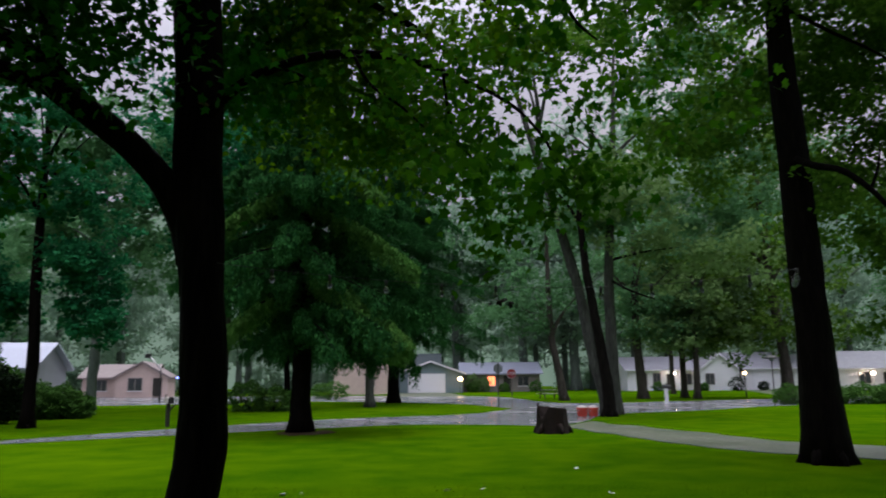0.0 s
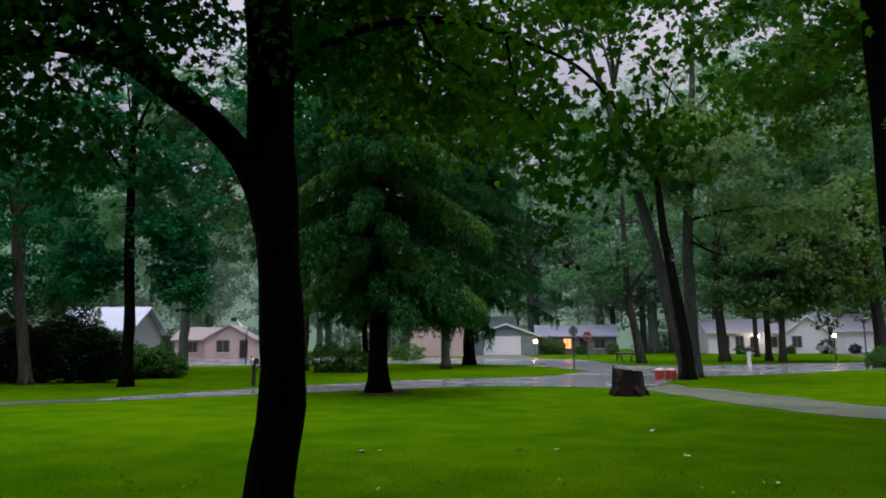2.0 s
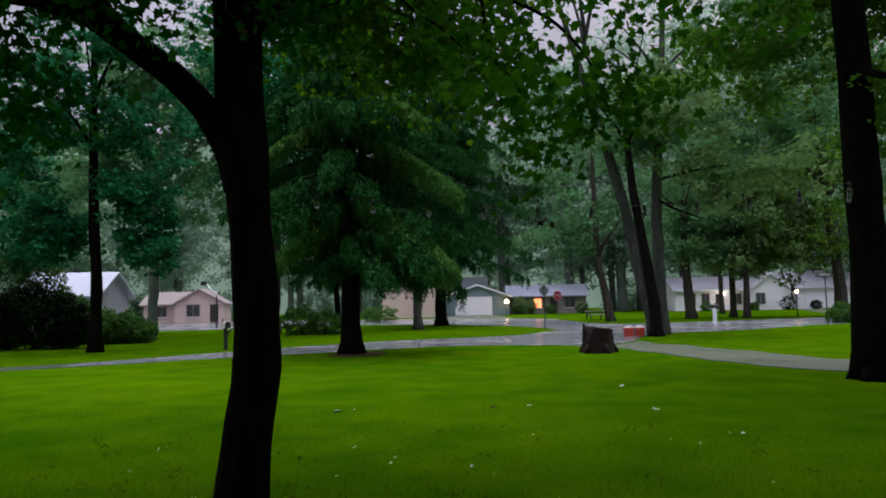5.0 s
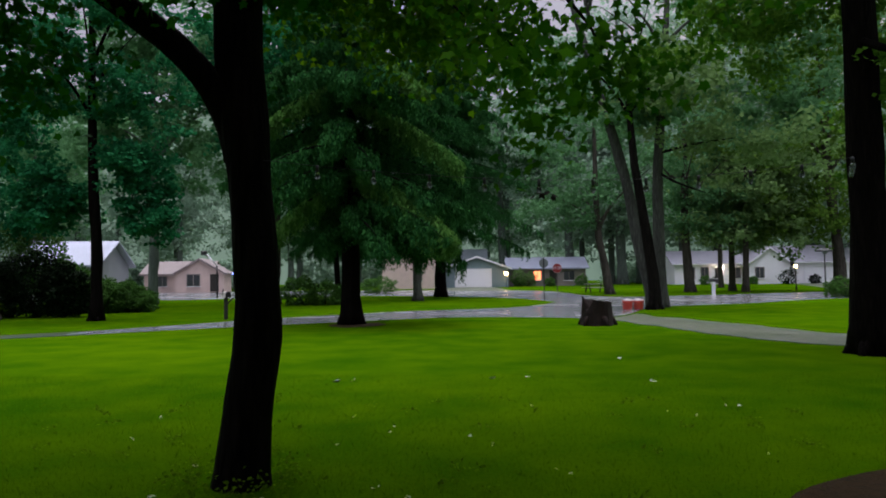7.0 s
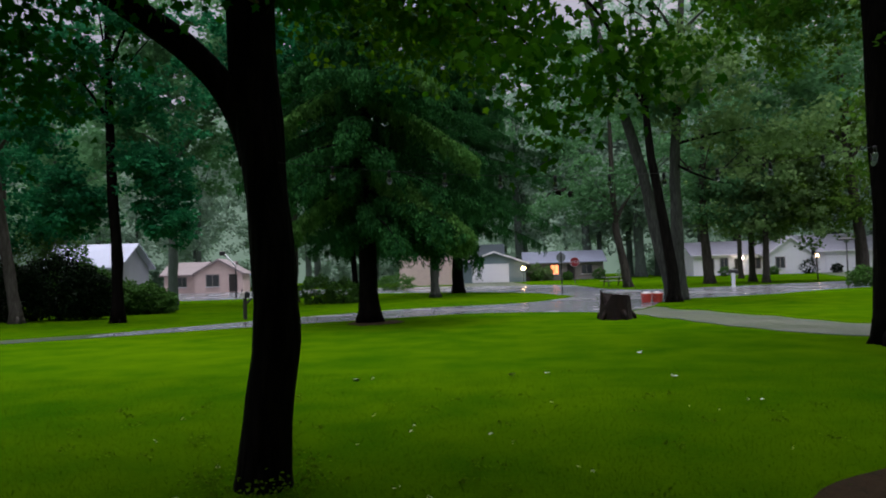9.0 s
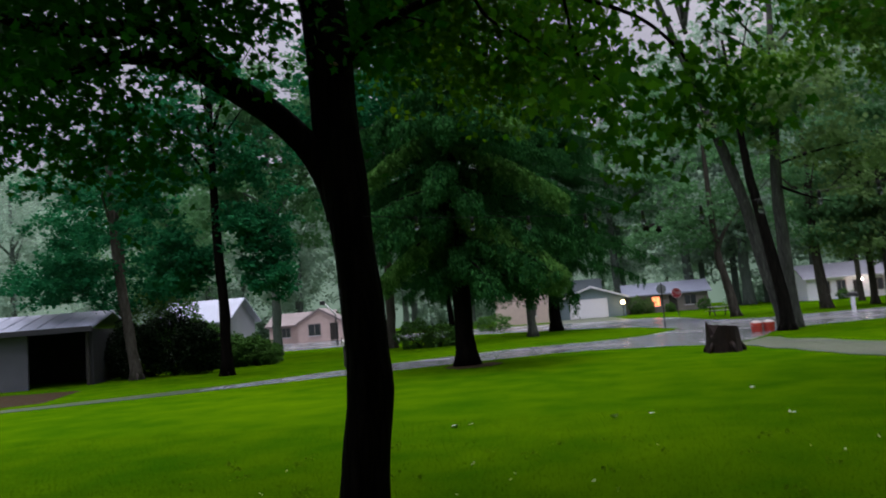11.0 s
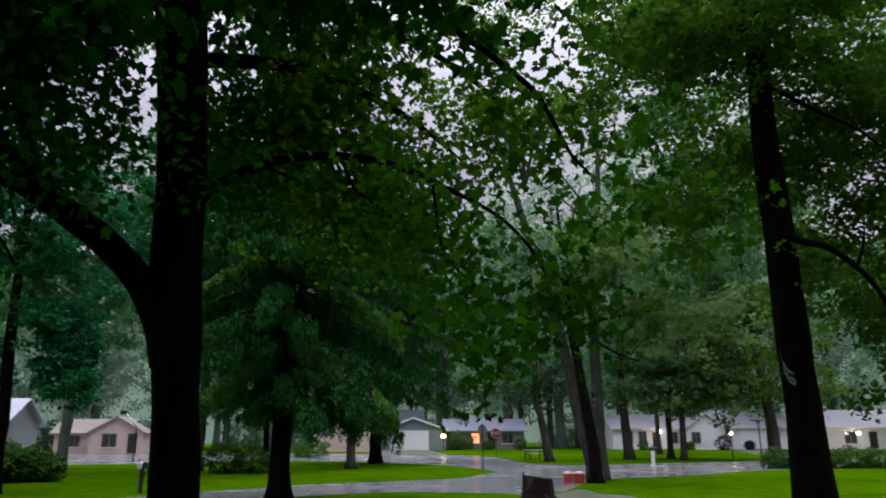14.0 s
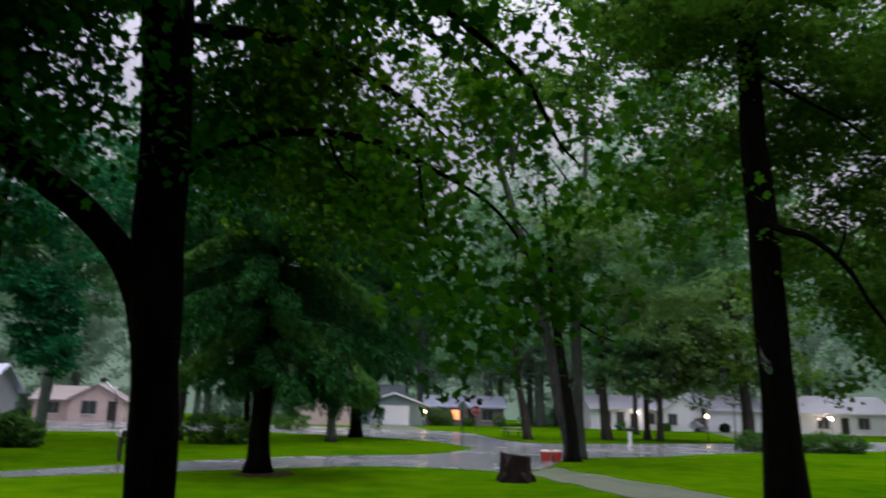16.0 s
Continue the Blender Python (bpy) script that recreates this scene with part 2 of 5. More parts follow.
MAT_RUSTPOST = surface("dull_brown_post", (0.05, 0.04, 0.035), (0.1, 0.08, 0.07), 6, 0.6, 0.2)
MAT_RED = surface("red_sign_paint", (0.32, 0.02, 0.025), (0.42, 0.035, 0.04), 5, 0.4, 0.03)
MAT_SIGNWHITE = surface("white_sign_paint", (0.75, 0.75, 0.78), (0.82, 0.82, 0.85), 5, 0.4, 0.02)
MAT_SIGNBACK = surface("grey_sign_metal", (0.17, 0.19, 0.2), (0.24, 0.26, 0.27), 5, 0.5, 0.03, metal=0.3)
MAT_REDPLASTIC = surface("red_plastic", (0.45, 0.045, 0.03), (0.62, 0.07, 0.045), 5, 0.35, 0.03)
MAT_WHITEPLASTIC = surface("pale_plastic", (0.55, 0.5, 0.46), (0.68, 0.63, 0.6), 5, 0.4, 0.03)
MAT_POSTWOOD = surface("weathered_post_wood", (0.01, 0.009, 0.007), (0.035, 0.03, 0.024), 6, 0.8, 0.4, stretch=(1, 1, 0.15))
MAT_ROTWOOD = surface("dark_rotten_wood", (0.0015, 0.001, 0.001), (0.006, 0.003, 0.0028), 6, 0.85, 0.9, 26, stretch=(1, 1, 0.25), spec=0.02)
MAT_CUTWOOD = surface("weathered_cut_wood", (0.09, 0.055, 0.03), (0.2, 0.12, 0.065), 9, 0.8, 0.5)
MAT_BENCHWOOD = surface("grey_bench_wood", (0.2, 0.2, 0.19), (0.33, 0.33, 0.32), 4, 0.6, 0.2, stretch=(0.2, 1, 1))
MAT_PETAL = surface("pale_fallen_leaf", (0.32, 0.34, 0.26), (0.5, 0.52, 0.44), 20, 0.6, 0.1)
MAT_FLOWER = surface("clover_bloom", (0.5, 0.52, 0.3), (0.7, 0.7, 0.5), 20, 0.7, 0.2)
MAT_BULB = glass("smoky_bulb_glass", (0.12, 0.15, 0.13), 0.15)
# siding near black: the carport's inner shade is in the colour
MAT_DARKSIDING = surface("shade_dark_siding", (0.008, 0.009, 0.01), (0.022, 0.023, 0.026), 2, 0.7, 0.2)
MAT_WARM = glowing("warm_lamp", (1.0, 0.5, 0.22), 9.0)
MAT_PORCH = glowing("porch_lamp", (1.0, 0.5, 0.3), 14.0)
MAT_ORANGE = glowing("orange_lit_window", (1.0, 0.22, 0.09), 2.2)
MAT_DIMGLOW = glowing("dim_pink_window", (1.0, 0.5, 0.42), 0.55)
MAT_BLUELED = glowing("blue_marker_light", (0.15, 0.2, 1.0), 5.0)

# ---- builders ----


def link_mesh(name, me, mat, parent=None, label=""):
    ob = new(name, me)
    if mat is not None:
        me.materials.append(mat)
    if parent is not None:
        ob.parent = parent
    if label:
        ob["label"] = label
    return ob


def part(name, bm, mat, parent=None, label=""):
    me = bpy.data.meshes.new(name)
    bm.to_mesh(me)
    bm.free()
    return link_mesh(name, me, mat, parent, label)


def thing(name, x, y, z, label, category, group="", turn=0.0):
    ob = new(name)
    ob.empty_display_size = 0.2
    ob.matrix_world = pose(x, y, z, 0, 0, turn)
    return tagged(ob, label, category, group)


def box_into(bm, x0, x1, y0, y1, z0, z1, bevel=0.0):
    m = Matrix.Translation(((x0 + x1) / 2, (y0 + y1) / 2, (z0 + z1) / 2)) @ Matrix.Diagonal((x1 - x0, y1 - y0, z1 - z0, 1))
    made = bmesh.ops.create_cube(bm, size=1, matrix=m)
    if bevel:
        edges = list({e for v in made["verts"] for e in v.link_edges})
        bmesh.ops.bevel(bm, geom=edges, offset=bevel, segments=1, affect="EDGES")
    return bm


def box(x0, x1, y0, y1, z0, z1, bevel=0.0):
    return box_into(bmesh.new(), x0, x1, y0, y1, z0, z1, bevel)


def prism_into(bm, outline, axis, a, b):
    """Extrude an outline of two coordinates along an axis, from a to b."""
    def place(u, v, w):
        return {"x": (w, u, v), "y": (u, w, v), "z": (u, v, w)}[axis]
    lo = [bm.verts.new(place(u, v, a)) for u, v in outline]
    hi = [bm.verts.new(place(u, v, b)) for u, v in outline]
    n = len(outline)
    bm.faces.new(lo)
    bm.faces.new(hi)
    for i in range(n):
        bm.faces.new((lo[i], lo[(i + 1) % n], hi[(i + 1) % n], hi[i]))
    bmesh.ops.recalc_face_normals(bm, faces=bm.faces)
    return bm


def prism(outline, axis, a, b):
    return prism_into(bmesh.new(), outline, axis, a, b)


def tube_into(bm, points, radii, seg=10, wobble=0.0, seed=0):
    """A tapering tube along points, closed at both ends; wobble makes it knotty."""
    pts = [Vector(p) for p in points]
    rings = []
    ref = Vector((0.3, 1, 0.1)).normalized()
    for i, p in enumerate(pts):
        d = (pts[min(i + 1, len(pts) - 1)] - pts[max(i - 1, 0)]).normalized()
        u = d.cross(ref)
        if u.length < 0.1:
            u = d.cross(Vector((1, 0, 0)))
        u.normalize()
        w = d.cross(u)
        ring = []
        for k in range(seg):
            a = 2 * math.pi * k / seg
            r = radii[i]
            if wobble:
                r *= 1 + wobble * noise.noise((p.x * 1.3 + math.cos(a) * 1.2 + seed, p.y * 1.3 + math.sin(a) * 1.2, p.z * 1.1))
            ring.append(bm.verts.new(p + u * (r * math.cos(a)) + w * (r * math.sin(a))))
        rings.append(ring)
    for a, b in zip(rings, rings[1:]):
        for k in range(seg):
            f = bm.faces.new((a[k], a[(k + 1) % seg], b[(k + 1) % seg], b[k]))
            f.smooth = True
    bm.faces.new(rings[0][::-1])
    bm.faces.new(rings[-1])
    return bm


def smooth_line(points, n):
    """n points along a soft curve through the given ones."""
    p = np.array(points, float)
    t = np.linspace(0, len(p) - 1, n)
    out = []
    for v in t:
        i = min(int(v), len(p) - 2)
        f = v - i
        a, b, c, d = p[max(i - 1, 0)], p[i], p[i + 1], p[min(i + 2, len(p) - 1)]
        out.append(0.5 * ((2 * b) + (c - a) * f + (2 * a - 5 * b + 4 * c - d) * f * f + (3 * b - a - 3 * c + d) * f ** 3))
    return [tuple(q) for q in out]


DIAMOND = np.array([(0, 0, 0), (0.42, 0.45, 0.12), (0, 1, -0.1), (-0.42, 0.45, 0.12)])
NEEDLE = np.array([(-0.07, 0, 0), (0.07, 0, 0), (0.16, 0.5, 0.03), (0, 1, 0), (-0.16, 0.5, -0.03)])
LOBED = np.array([(0.03, 0.04, 0), (0.24, -0.02, 0.02), (0.42, 0.16, 0.04), (0.40, 0.36, 0.03), (0.50, 0.56, 0.0), (0.26, 0.70, 0.02), (0, 1.0, -0.12),
                  (-0.26, 0.70, 0.02), (-0.50, 0.56, 0.0), (-0.40, 0.36, 0.03), (-0.42, 0.16, 0.04), (-0.24, -0.02, 0.02), (-0.03, 0.04, 0)])
BLADE = foliage("grass_blades", (0.018, 0.075, 0.0008), (0.06, 0.135, 0.001), 0.45, 1.0, 0.35, 0.0)
MAT_CLOVER = foliage("clover_leaves", (0.06, 0.12, 0.004), (0.10, 0.18, 0.008), 0.45, 0.9, 0.6, 0.0)
MAT_ROAD = surface("wet_asphalt", (0.12, 0.122, 0.132), (0.19, 0.19, 0.205), 0.3, 0.24, 0.06, 40, spec=0.9, rough_var=0.2)
MAT_DRIVE = surface("wet_old_concrete", (0.03, 0.055, 0.013), (0.125, 0.13, 0.1), 0.7, 0.5, 0.3, 9, spec=0.4, rough_var=0.2)
MAT_SOIL = surface("damp_mulch", (0.012, 0.008, 0.003), (0.05, 0.03, 0.014), 8, 0.9, 0.8, 40, spec=0.1)
# near-black base colour stands in for shade on the bark
MAT_BARK = bark_material("near_black_bark", (0.001, 0.0009, 0.0008), (0.007, 0.0055, 0.0045))
MAT_BARK_GREY = bark_material("grey_bark", (0.03, 0.033, 0.028), (0.085, 0.09, 0.078), 6)
MAT_BARK_TAN = bark_material("tan_bark", (0.035, 0.032, 0.026), (0.085, 0.078, 0.066), 7)
MAT_BARK_FAR = bark_material("brown_bark", (0.03, 0.027, 0.022), (0.08, 0.072, 0.06), 6)
MAT_MAPLE = foliage("maple_leaves", (0.004, 0.052, 0.003), (0.03, 0.165, 0.007), 0.4, 0.5, 0.5, 0.03)
# same maple, lighter leaf colours in place of light shining through
MAT_MAPLE_OLIVE_LIT = foliage("maple_leaves_olive_lit", (0.026, 0.11, 0.002), (0.115, 0.24, 0.004), 0.5, 0.5, 0.5, 0.02)
MAT_MAPLE_BACKLIT = foliage("maple_leaves_backlit", (0.016, 0.105, 0.004), (0.09, 0.26, 0.009), 0.55, 0.5, 0.8, 0.03)
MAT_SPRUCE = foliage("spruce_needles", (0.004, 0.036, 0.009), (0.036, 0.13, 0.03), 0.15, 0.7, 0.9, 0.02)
# needles for boughs that look lit: the light is in the colour
MAT_SPRUCE_LIT = foliage("spruce_needles_lit", (0.035, 0.12, 0.022), (0.1, 0.22, 0.045), 0.25, 0.7, 0.8, 0.02)
MAT_OAK = foliage("broad_leaves", (0.024, 0.11, 0.011), (0.08, 0.23, 0.024), 0.4, 0.6, 0.3, 0.02)
MAT_OAK_OLIVE = foliage("olive_broad_leaves", (0.045, 0.125, 0.012), (0.13, 0.27, 0.03), 0.55, 0.6, 0.4, 0.02)
MAT_BLUE = foliage("blue_green_leaves", (0.004, 0.07, 0.024), (0.032, 0.185, 0.07), 0.4, 0.6, 0.3, 0.02)
MAT_YELLOW = foliage("yellow_green_leaves", (0.05, 0.12, 0.014), (0.125, 0.22, 0.035), 0.45, 0.7, 0.3, 0.02)
# next four: leaf and bark colours lightened to stand in for mist
MAT_FAR = foliage("haze_tinted_far_leaves", (0.08, 0.19, 0.08), (0.125, 0.27, 0.115), 0.45, 0.8, 0.1, 0.01)
MAT_MIST = foliage("mist_tinted_leaves", (0.25, 0.36, 0.27), (0.305, 0.43, 0.325), 0.5, 0.9, 0.1, 0.01)
MAT_BARK_MIST = bark_material("mist_tinted_bark", (0.07, 0.09, 0.075), (0.13, 0.155, 0.135), 5)
MAT_HAZE = foliage("haze_tinted_green_leaves", (0.12, 0.21, 0.07), (0.18, 0.29, 0.105), 0.5, 0.8, 0.2, 0.01)
# shade on the shrub is painted as a near-black leaf colour
MAT_BUSH = foliage("shade_dark_bush_leaves", (0.002, 0.007, 0.002), (0.007, 0.018, 0.005), 0.15, 0.6, 0.6, 0.04)
MAT_BUSH2 = foliage("green_bush_leaves", (0.028, 0.085, 0.016), (0.085, 0.19, 0.034), 0.3, 0.6, 0.6, 0.06)
MAT_WHITE = surface("white_siding_paint", (0.78, 0.77, 0.8), (0.88, 0.87, 0.9), 0.8, 0.6, 0.1, 20)
MAT_DOORWHITE = surface("white_door_paint", (0.78, 0.78, 0.82), (0.86, 0.86, 0.9), 0.8, 0.45, 0.05, 20)
MAT_GREYWALL = surface("grey_siding_paint", (0.2, 0.21, 0.23), (0.28, 0.29, 0.32), 0.8, 0.6, 0.1, 20)
MAT_BLUEWALL = surface("slate_blue_paint", (0.13, 0.19, 0.22), (0.2, 0.27, 0.3), 0.8, 0.6, 0.1, 20)
MAT_PINK = surface("pale_pink_brick", (0.5, 0.38, 0.34), (0.66, 0.51, 0.46), 1.5, 0.8, 0.4, 12)
MAT_TAN = surface("tan_siding_paint", (0.17, 0.15, 0.135), (0.24, 0.21, 0.19), 0.8, 0.6, 0.1, 20)
MAT_ROOFMETAL = surface("pale_metal_roofing", (0.27, 0.29, 0.37), (0.38, 0.4, 0.5), 0.6, 0.45, 0.05, 10, metal=0.1)
MAT_ROOF = surface("weathered_shingles", (0.12, 0.11, 0.11), (0.2, 0.18, 0.18), 1.5, 0.7, 0.5, 14)
MAT_ROOFPALE = surface("pale_wet_shingles", (0.28, 0.28, 0.32), (0.4, 0.39, 0.44), 1.5, 0.5, 0.4, 14)
MAT_ROOFSLATE = surface("slate_grey_shingles", (0.05, 0.065, 0.075), (0.09, 0.11, 0.12), 1.5, 0.6, 0.4, 14)
MAT_ROOFRED = surface("red_brown_shingles", (0.19, 0.155, 0.155), (0.26, 0.215, 0.215), 1.5, 0.7, 0.4, 14)
MAT_TRIM = surface("white_trim_paint", (0.7, 0.7, 0.74), (0.8, 0.8, 0.84), 2, 0.5, 0.05)
MAT_DARKGLASS = surface("dark_window_glass", (0.02, 0.024, 0.028), (0.035, 0.04, 0.045), 1, 0.08, 0, spec=0.6, rough_var=0.02)
MAT_BLACK = surface("black_painted_metal", (0.008, 0.008, 0.009), (0.02, 0.02, 0.022), 6, 0.45, 0.1)
MAT_STEEL = surface("galvanised_steel", (0.3, 0.31, 0.32), (0.42, 0.43, 0.45), 6, 0.4, 0.1, metal=0.8)
MAT_RUSTPOST = surface("dull_brown_post", (0.05, 0.04, 0.035), (0.1, 0.08, 0.07), 6, 0.6, 0.2)
MAT_RED = surface("red_sign_paint", (0.32, 0.02, 0.025), (0.42, 0.035, 0.04), 5, 0.4, 0.03)
MAT_SIGNWHITE = surface("white_sign_paint", (0.75, 0.75, 0.78), (0.82, 0.82, 0.85), 5, 0.4, 0.02)
MAT_SIGNBACK = surface("grey_sign_metal", (0.17, 0.19, 0.2), (0.24, 0.26, 0.27), 5, 0.5, 0.03, metal=0.3)
MAT_REDPLASTIC = surface("red_plastic", (0.45, 0.045, 0.03), (0.62, 0.07, 0.045), 5, 0.35, 0.03)
MAT_WHITEPLASTIC = surface("pale_plastic", (0.55, 0.5, 0.46), (0.68, 0.63, 0.6), 5, 0.4, 0.03)
MAT_POSTWOOD = surface("weathered_post_wood", (0.01, 0.009, 0.007), (0.035, 0.03, 0.024), 6, 0.8, 0.4, stretch=(1, 1, 0.15))
MAT_ROTWOOD = surface("dark_rotten_wood", (0.004, 0.003, 0.0025), (0.022, 0.012, 0.009), 6, 0.85, 0.9, 26, stretch=(1, 1, 0.25), spec=0.2)
MAT_CUTWOOD = surface("weathered_cut_wood", (0.09, 0.055, 0.03), (0.2, 0.12, 0.065), 9, 0.8, 0.5)
MAT_BENCHWOOD = surface("grey_bench_wood", (0.2, 0.2, 0.19), (0.33, 0.33, 0.32), 4, 0.6, 0.2, stretch=(0.2, 1, 1))
MAT_PETAL = surface("pale_fallen_leaf", (0.32, 0.34, 0.26), (0.5, 0.52, 0.44), 20, 0.6, 0.1)
MAT_FLOWER = surface("clover_bloom", (0.5, 0.52, 0.3), (0.7, 0.7, 0.5), 20, 0.7, 0.2)
MAT_BULB = glass("smoky_bulb_glass", (0.12, 0.15, 0.13), 0.15)
# colour holds the shade inside the carport
MAT_DARKSIDING = surface("shade_dark_siding", (0.008, 0.009, 0.01), (0.022, 0.023, 0.026), 2, 0.7, 0.2)
MAT_WARM = glowing("warm_lamp", (1.0, 0.62, 0.3), 14.0)
MAT_PORCH = glowing("porch_lamp", (1.0, 0.74, 0.62), 42.0)
MAT_ORANGE = glowing("orange_lit_window", (1.0, 0.22, 0.09), 2.2)
MAT_DIMGLOW = glowing("dim_pink_window", (1.0, 0.5, 0.42), 0.55)
MAT_BLUELED = glowing("blue_marker_light", (0.15, 0.2, 1.0), 5.0)

# ---- builders ----


def link_mesh(name, me, mat, parent=None, label=""):
    ob = new(name, me)
    if mat is not None:
        me.materials.append(mat)
    if parent is not None:
        ob.parent = parent
    if label:
        ob["label"] = label
    return ob


def part(name, bm, mat, parent=None, label=""):
    me = bpy.data.meshes.new(name)
    bm.to_mesh(me)
    bm.free()
    return link_mesh(name, me, mat, parent, label)


def thing(name, x, y, z, label, category, group="", turn=0.0):
    ob = new(name)
    ob.empty_display_size = 0.2
    ob.matrix_world = pose(x, y, z, 0, 0, turn)
    return tagged(ob, label, category, group)


def box_into(bm, x0, x1, y0, y1, z0, z1, bevel=0.0):
    m = Matrix.Translation(((x0 + x1) / 2, (y0 + y1) / 2, (z0 + z1) / 2)) @ Matrix.Diagonal((x1 - x0, y1 - y0, z1 - z0, 1))
    made = bmesh.ops.create_cube(bm, size=1, matrix=m)
    if bevel:
        edges = list({e for v in made["verts"] for e in v.link_edges})
        bmesh.ops.bevel(bm, geom=edges, offset=bevel, segments=1, affect="EDGES")
    return bm


def box(x0, x1, y0, y1, z0, z1, bevel=0.0):
    return box_into(bmesh.new(), x0, x1, y0, y1, z0, z1, bevel)


def prism_into(bm, outline, axis, a, b):
    """Extrude an outline of two coordinates along an axis, from a to b."""
    def place(u, v, w):
        return {"x": (w, u, v), "y": (u, w, v), "z": (u, v, w)}[axis]
    lo = [bm.verts.new(place(u, v, a)) for u, v in outline]
    hi = [bm.verts.new(place(u, v, b)) for u, v in outline]
    n = len(outline)
    bm.faces.new(lo)
    bm.faces.new(hi)
    for i in range(n):
        bm.faces.new((lo[i], lo[(i + 1) % n], hi[(i + 1) % n], hi[i]))
    bmesh.ops.recalc_face_normals(bm, faces=bm.faces)
    return bm


def prism(outline, axis, a, b):
    return prism_into(bmesh.new(), outline, axis, a, b)


def tube_into(bm, points, radii, seg=10, wobble=0.0, seed=0):
    """A tapering tube along points, closed at both ends; wobble makes it knotty."""
    pts = [Vector(p) for p in points]
    rings = []
    ref = Vector((0.3, 1, 0.1)).normalized()
    for i, p in enumerate(pts):
        d = (pts[min(i + 1, len(pts) - 1)] - pts[max(i - 1, 0)]).normalized()
        u = d.cross(ref)
        if u.length < 0.1:
            u = d.cross(Vector((1, 0, 0)))
        u.normalize()
        w = d.cross(u)
        ring = []
        for k in range(seg):
            a = 2 * math.pi * k / seg
            r = radii[i]
            if wobble:
                r *= 1 + wobble * noise.noise((p.x * 1.3 + math.cos(a) * 1.2 + seed, p.y * 1.3 + math.sin(a) * 1.2, p.z * 1.1))
            ring.append(bm.verts.new(p + u * (r * math.cos(a)) + w * (r * math.sin(a))))
        rings.append(ring)
    for a, b in zip(rings, rings[1:]):
        for k in range(seg):
            f = bm.faces.new((a[k], a[(k + 1) % seg], b[(k + 1) % seg], b[k]))
            f.smooth = True
    bm.faces.new(rings[0][::-1])
    bm.faces.new(rings[-1])
    return bm


def smooth_line(points, n):
    """n points along a soft curve through the given ones."""
    p = np.array(points, float)
    t = np.linspace(0, len(p) - 1, n)
    out = []
    for v in t:
        i = min(int(v), len(p) - 2)
        f = v - i
        a, b, c, d = p[max(i - 1, 0)], p[i], p[i + 1], p[min(i + 2, len(p) - 1)]
        out.append(0.5 * ((2 * b) + (c - a) * f + (2 * a - 5 * b + 4 * c - d) * f * f + (3 * b - a - 3 * c + d) * f ** 3))
    return [tuple(q) for q in out]


DIAMOND = np.array([(0, 0, 0), (0.42, 0.45, 0.12), (0, 1, -0.1), (-0.42, 0.45, 0.12)])
NEEDLE = np.array([(-0.07, 0, 0), (0.07, 0, 0), (0.16, 0.5, 0.03), (0, 1, 0), (-0.16, 0.5, -0.03)])
LOBED = np.array([(0.04, 0, 0), (0.36, 0.06, 0.03), (0.30, 0.28, 0.02), (0.56, 0.52, 0.0), (0.24, 0.58, 0.03), (0, 1.0, -0.12),
                  (-0.24, 0.58, 0.03), (-0.56, 0.52, 0.0), (-0.30, 0.28, 0.02), (-0.36, 0.06, 0.03), (-0.04, 0, 0)])
BLADE = np.array([(-0.07, 0, 0), (0.07, 0, 0), (0.03, 0.6, 0.1), (0, 1, 0.3)])


def leaf_mesh(name, rng, pos, size, shape, hang=0.3, spread=1.0, upright=False):
    """One mesh of many leaves: pos (n, 3), size (n). hang: how far the leaf tips point down."""
    n, k = len(pos), len(shape)
    tip = rng.normal(size=(n, 3)) * spread
    tip[:, 2] = tip[:, 2] * 0.5 - hang
    if upright:
        tip = rng.normal(size=(n, 3)) * 0.35 + (0, 0, 1)
    tip /= np.linalg.norm(tip, axis=1, keepdims=True) + 1e-9
    up = rng.normal(size=(n, 3)) * 0.6 + ((0, 0, 0) if upright else (0, 0, 0.8))
    side = np.cross(tip, up)
    side /= np.linalg.norm(side, axis=1, keepdims=True) + 1e-9
    nor = np.cross(side, tip)
    s = np.asarray(size, float)[:, None, None]
    v = pos[:, None, :] + s * (shape[None, :, 0, None] * side[:, None] + shape[None, :, 1, None] * tip[:, None] + shape[None, :, 2, None] * nor[:, None])
    me = bpy.data.meshes.new(name)
    me.vertices.add(n * k)
    me.vertices.foreach_set("co", v.astype(np.float32).ravel())
    me.loops.add(n * k)
    me.loops.foreach_set("vertex_index", np.arange(n * k, dtype=np.int32))
    me.polygons.add(n)
    me.polygons.foreach_set("loop_start", np.arange(0, n * k, k, dtype=np.int32))
    me.update(calc_edges=True)
    return me


def clumps_in(rng, count, centre, radii, hollow=0.35):
    """Clump centres in an ellipsoid, denser towards its skin, with an uneven outline."""
    d = rng.normal(size=(count, 3))
    d /= np.linalg.norm(d, axis=1, keepdims=True)
    r = (hollow + (1 - hollow) * rng.random(count) ** 0.6) * rng.uniform(0.75, 1.15, count)
    return np.array(centre) + d * r[:, None] * np.array(radii)


def leaves_round(rng, centres, per, radius, flat=0.55):
    c = np.repeat(centres, per, axis=0)
    return c + rng.normal(size=c.shape) * np.array([radius, radius, radius * flat])


def limb_lines(rng, start, count, reach, rise):
    """Limbs that leave the trunk at about start and curve outwards."""
    lines = []
    for i in range(count):
        a = 2 * math.pi * (i + rng.uniform(-0.3, 0.3)) / count
        z = start[2] * rng.uniform(0.9, 1.25)
        r = reach * rng.uniform(0.7, 1.1)
        h = rise * rng.uniform(0.5, 1.2)
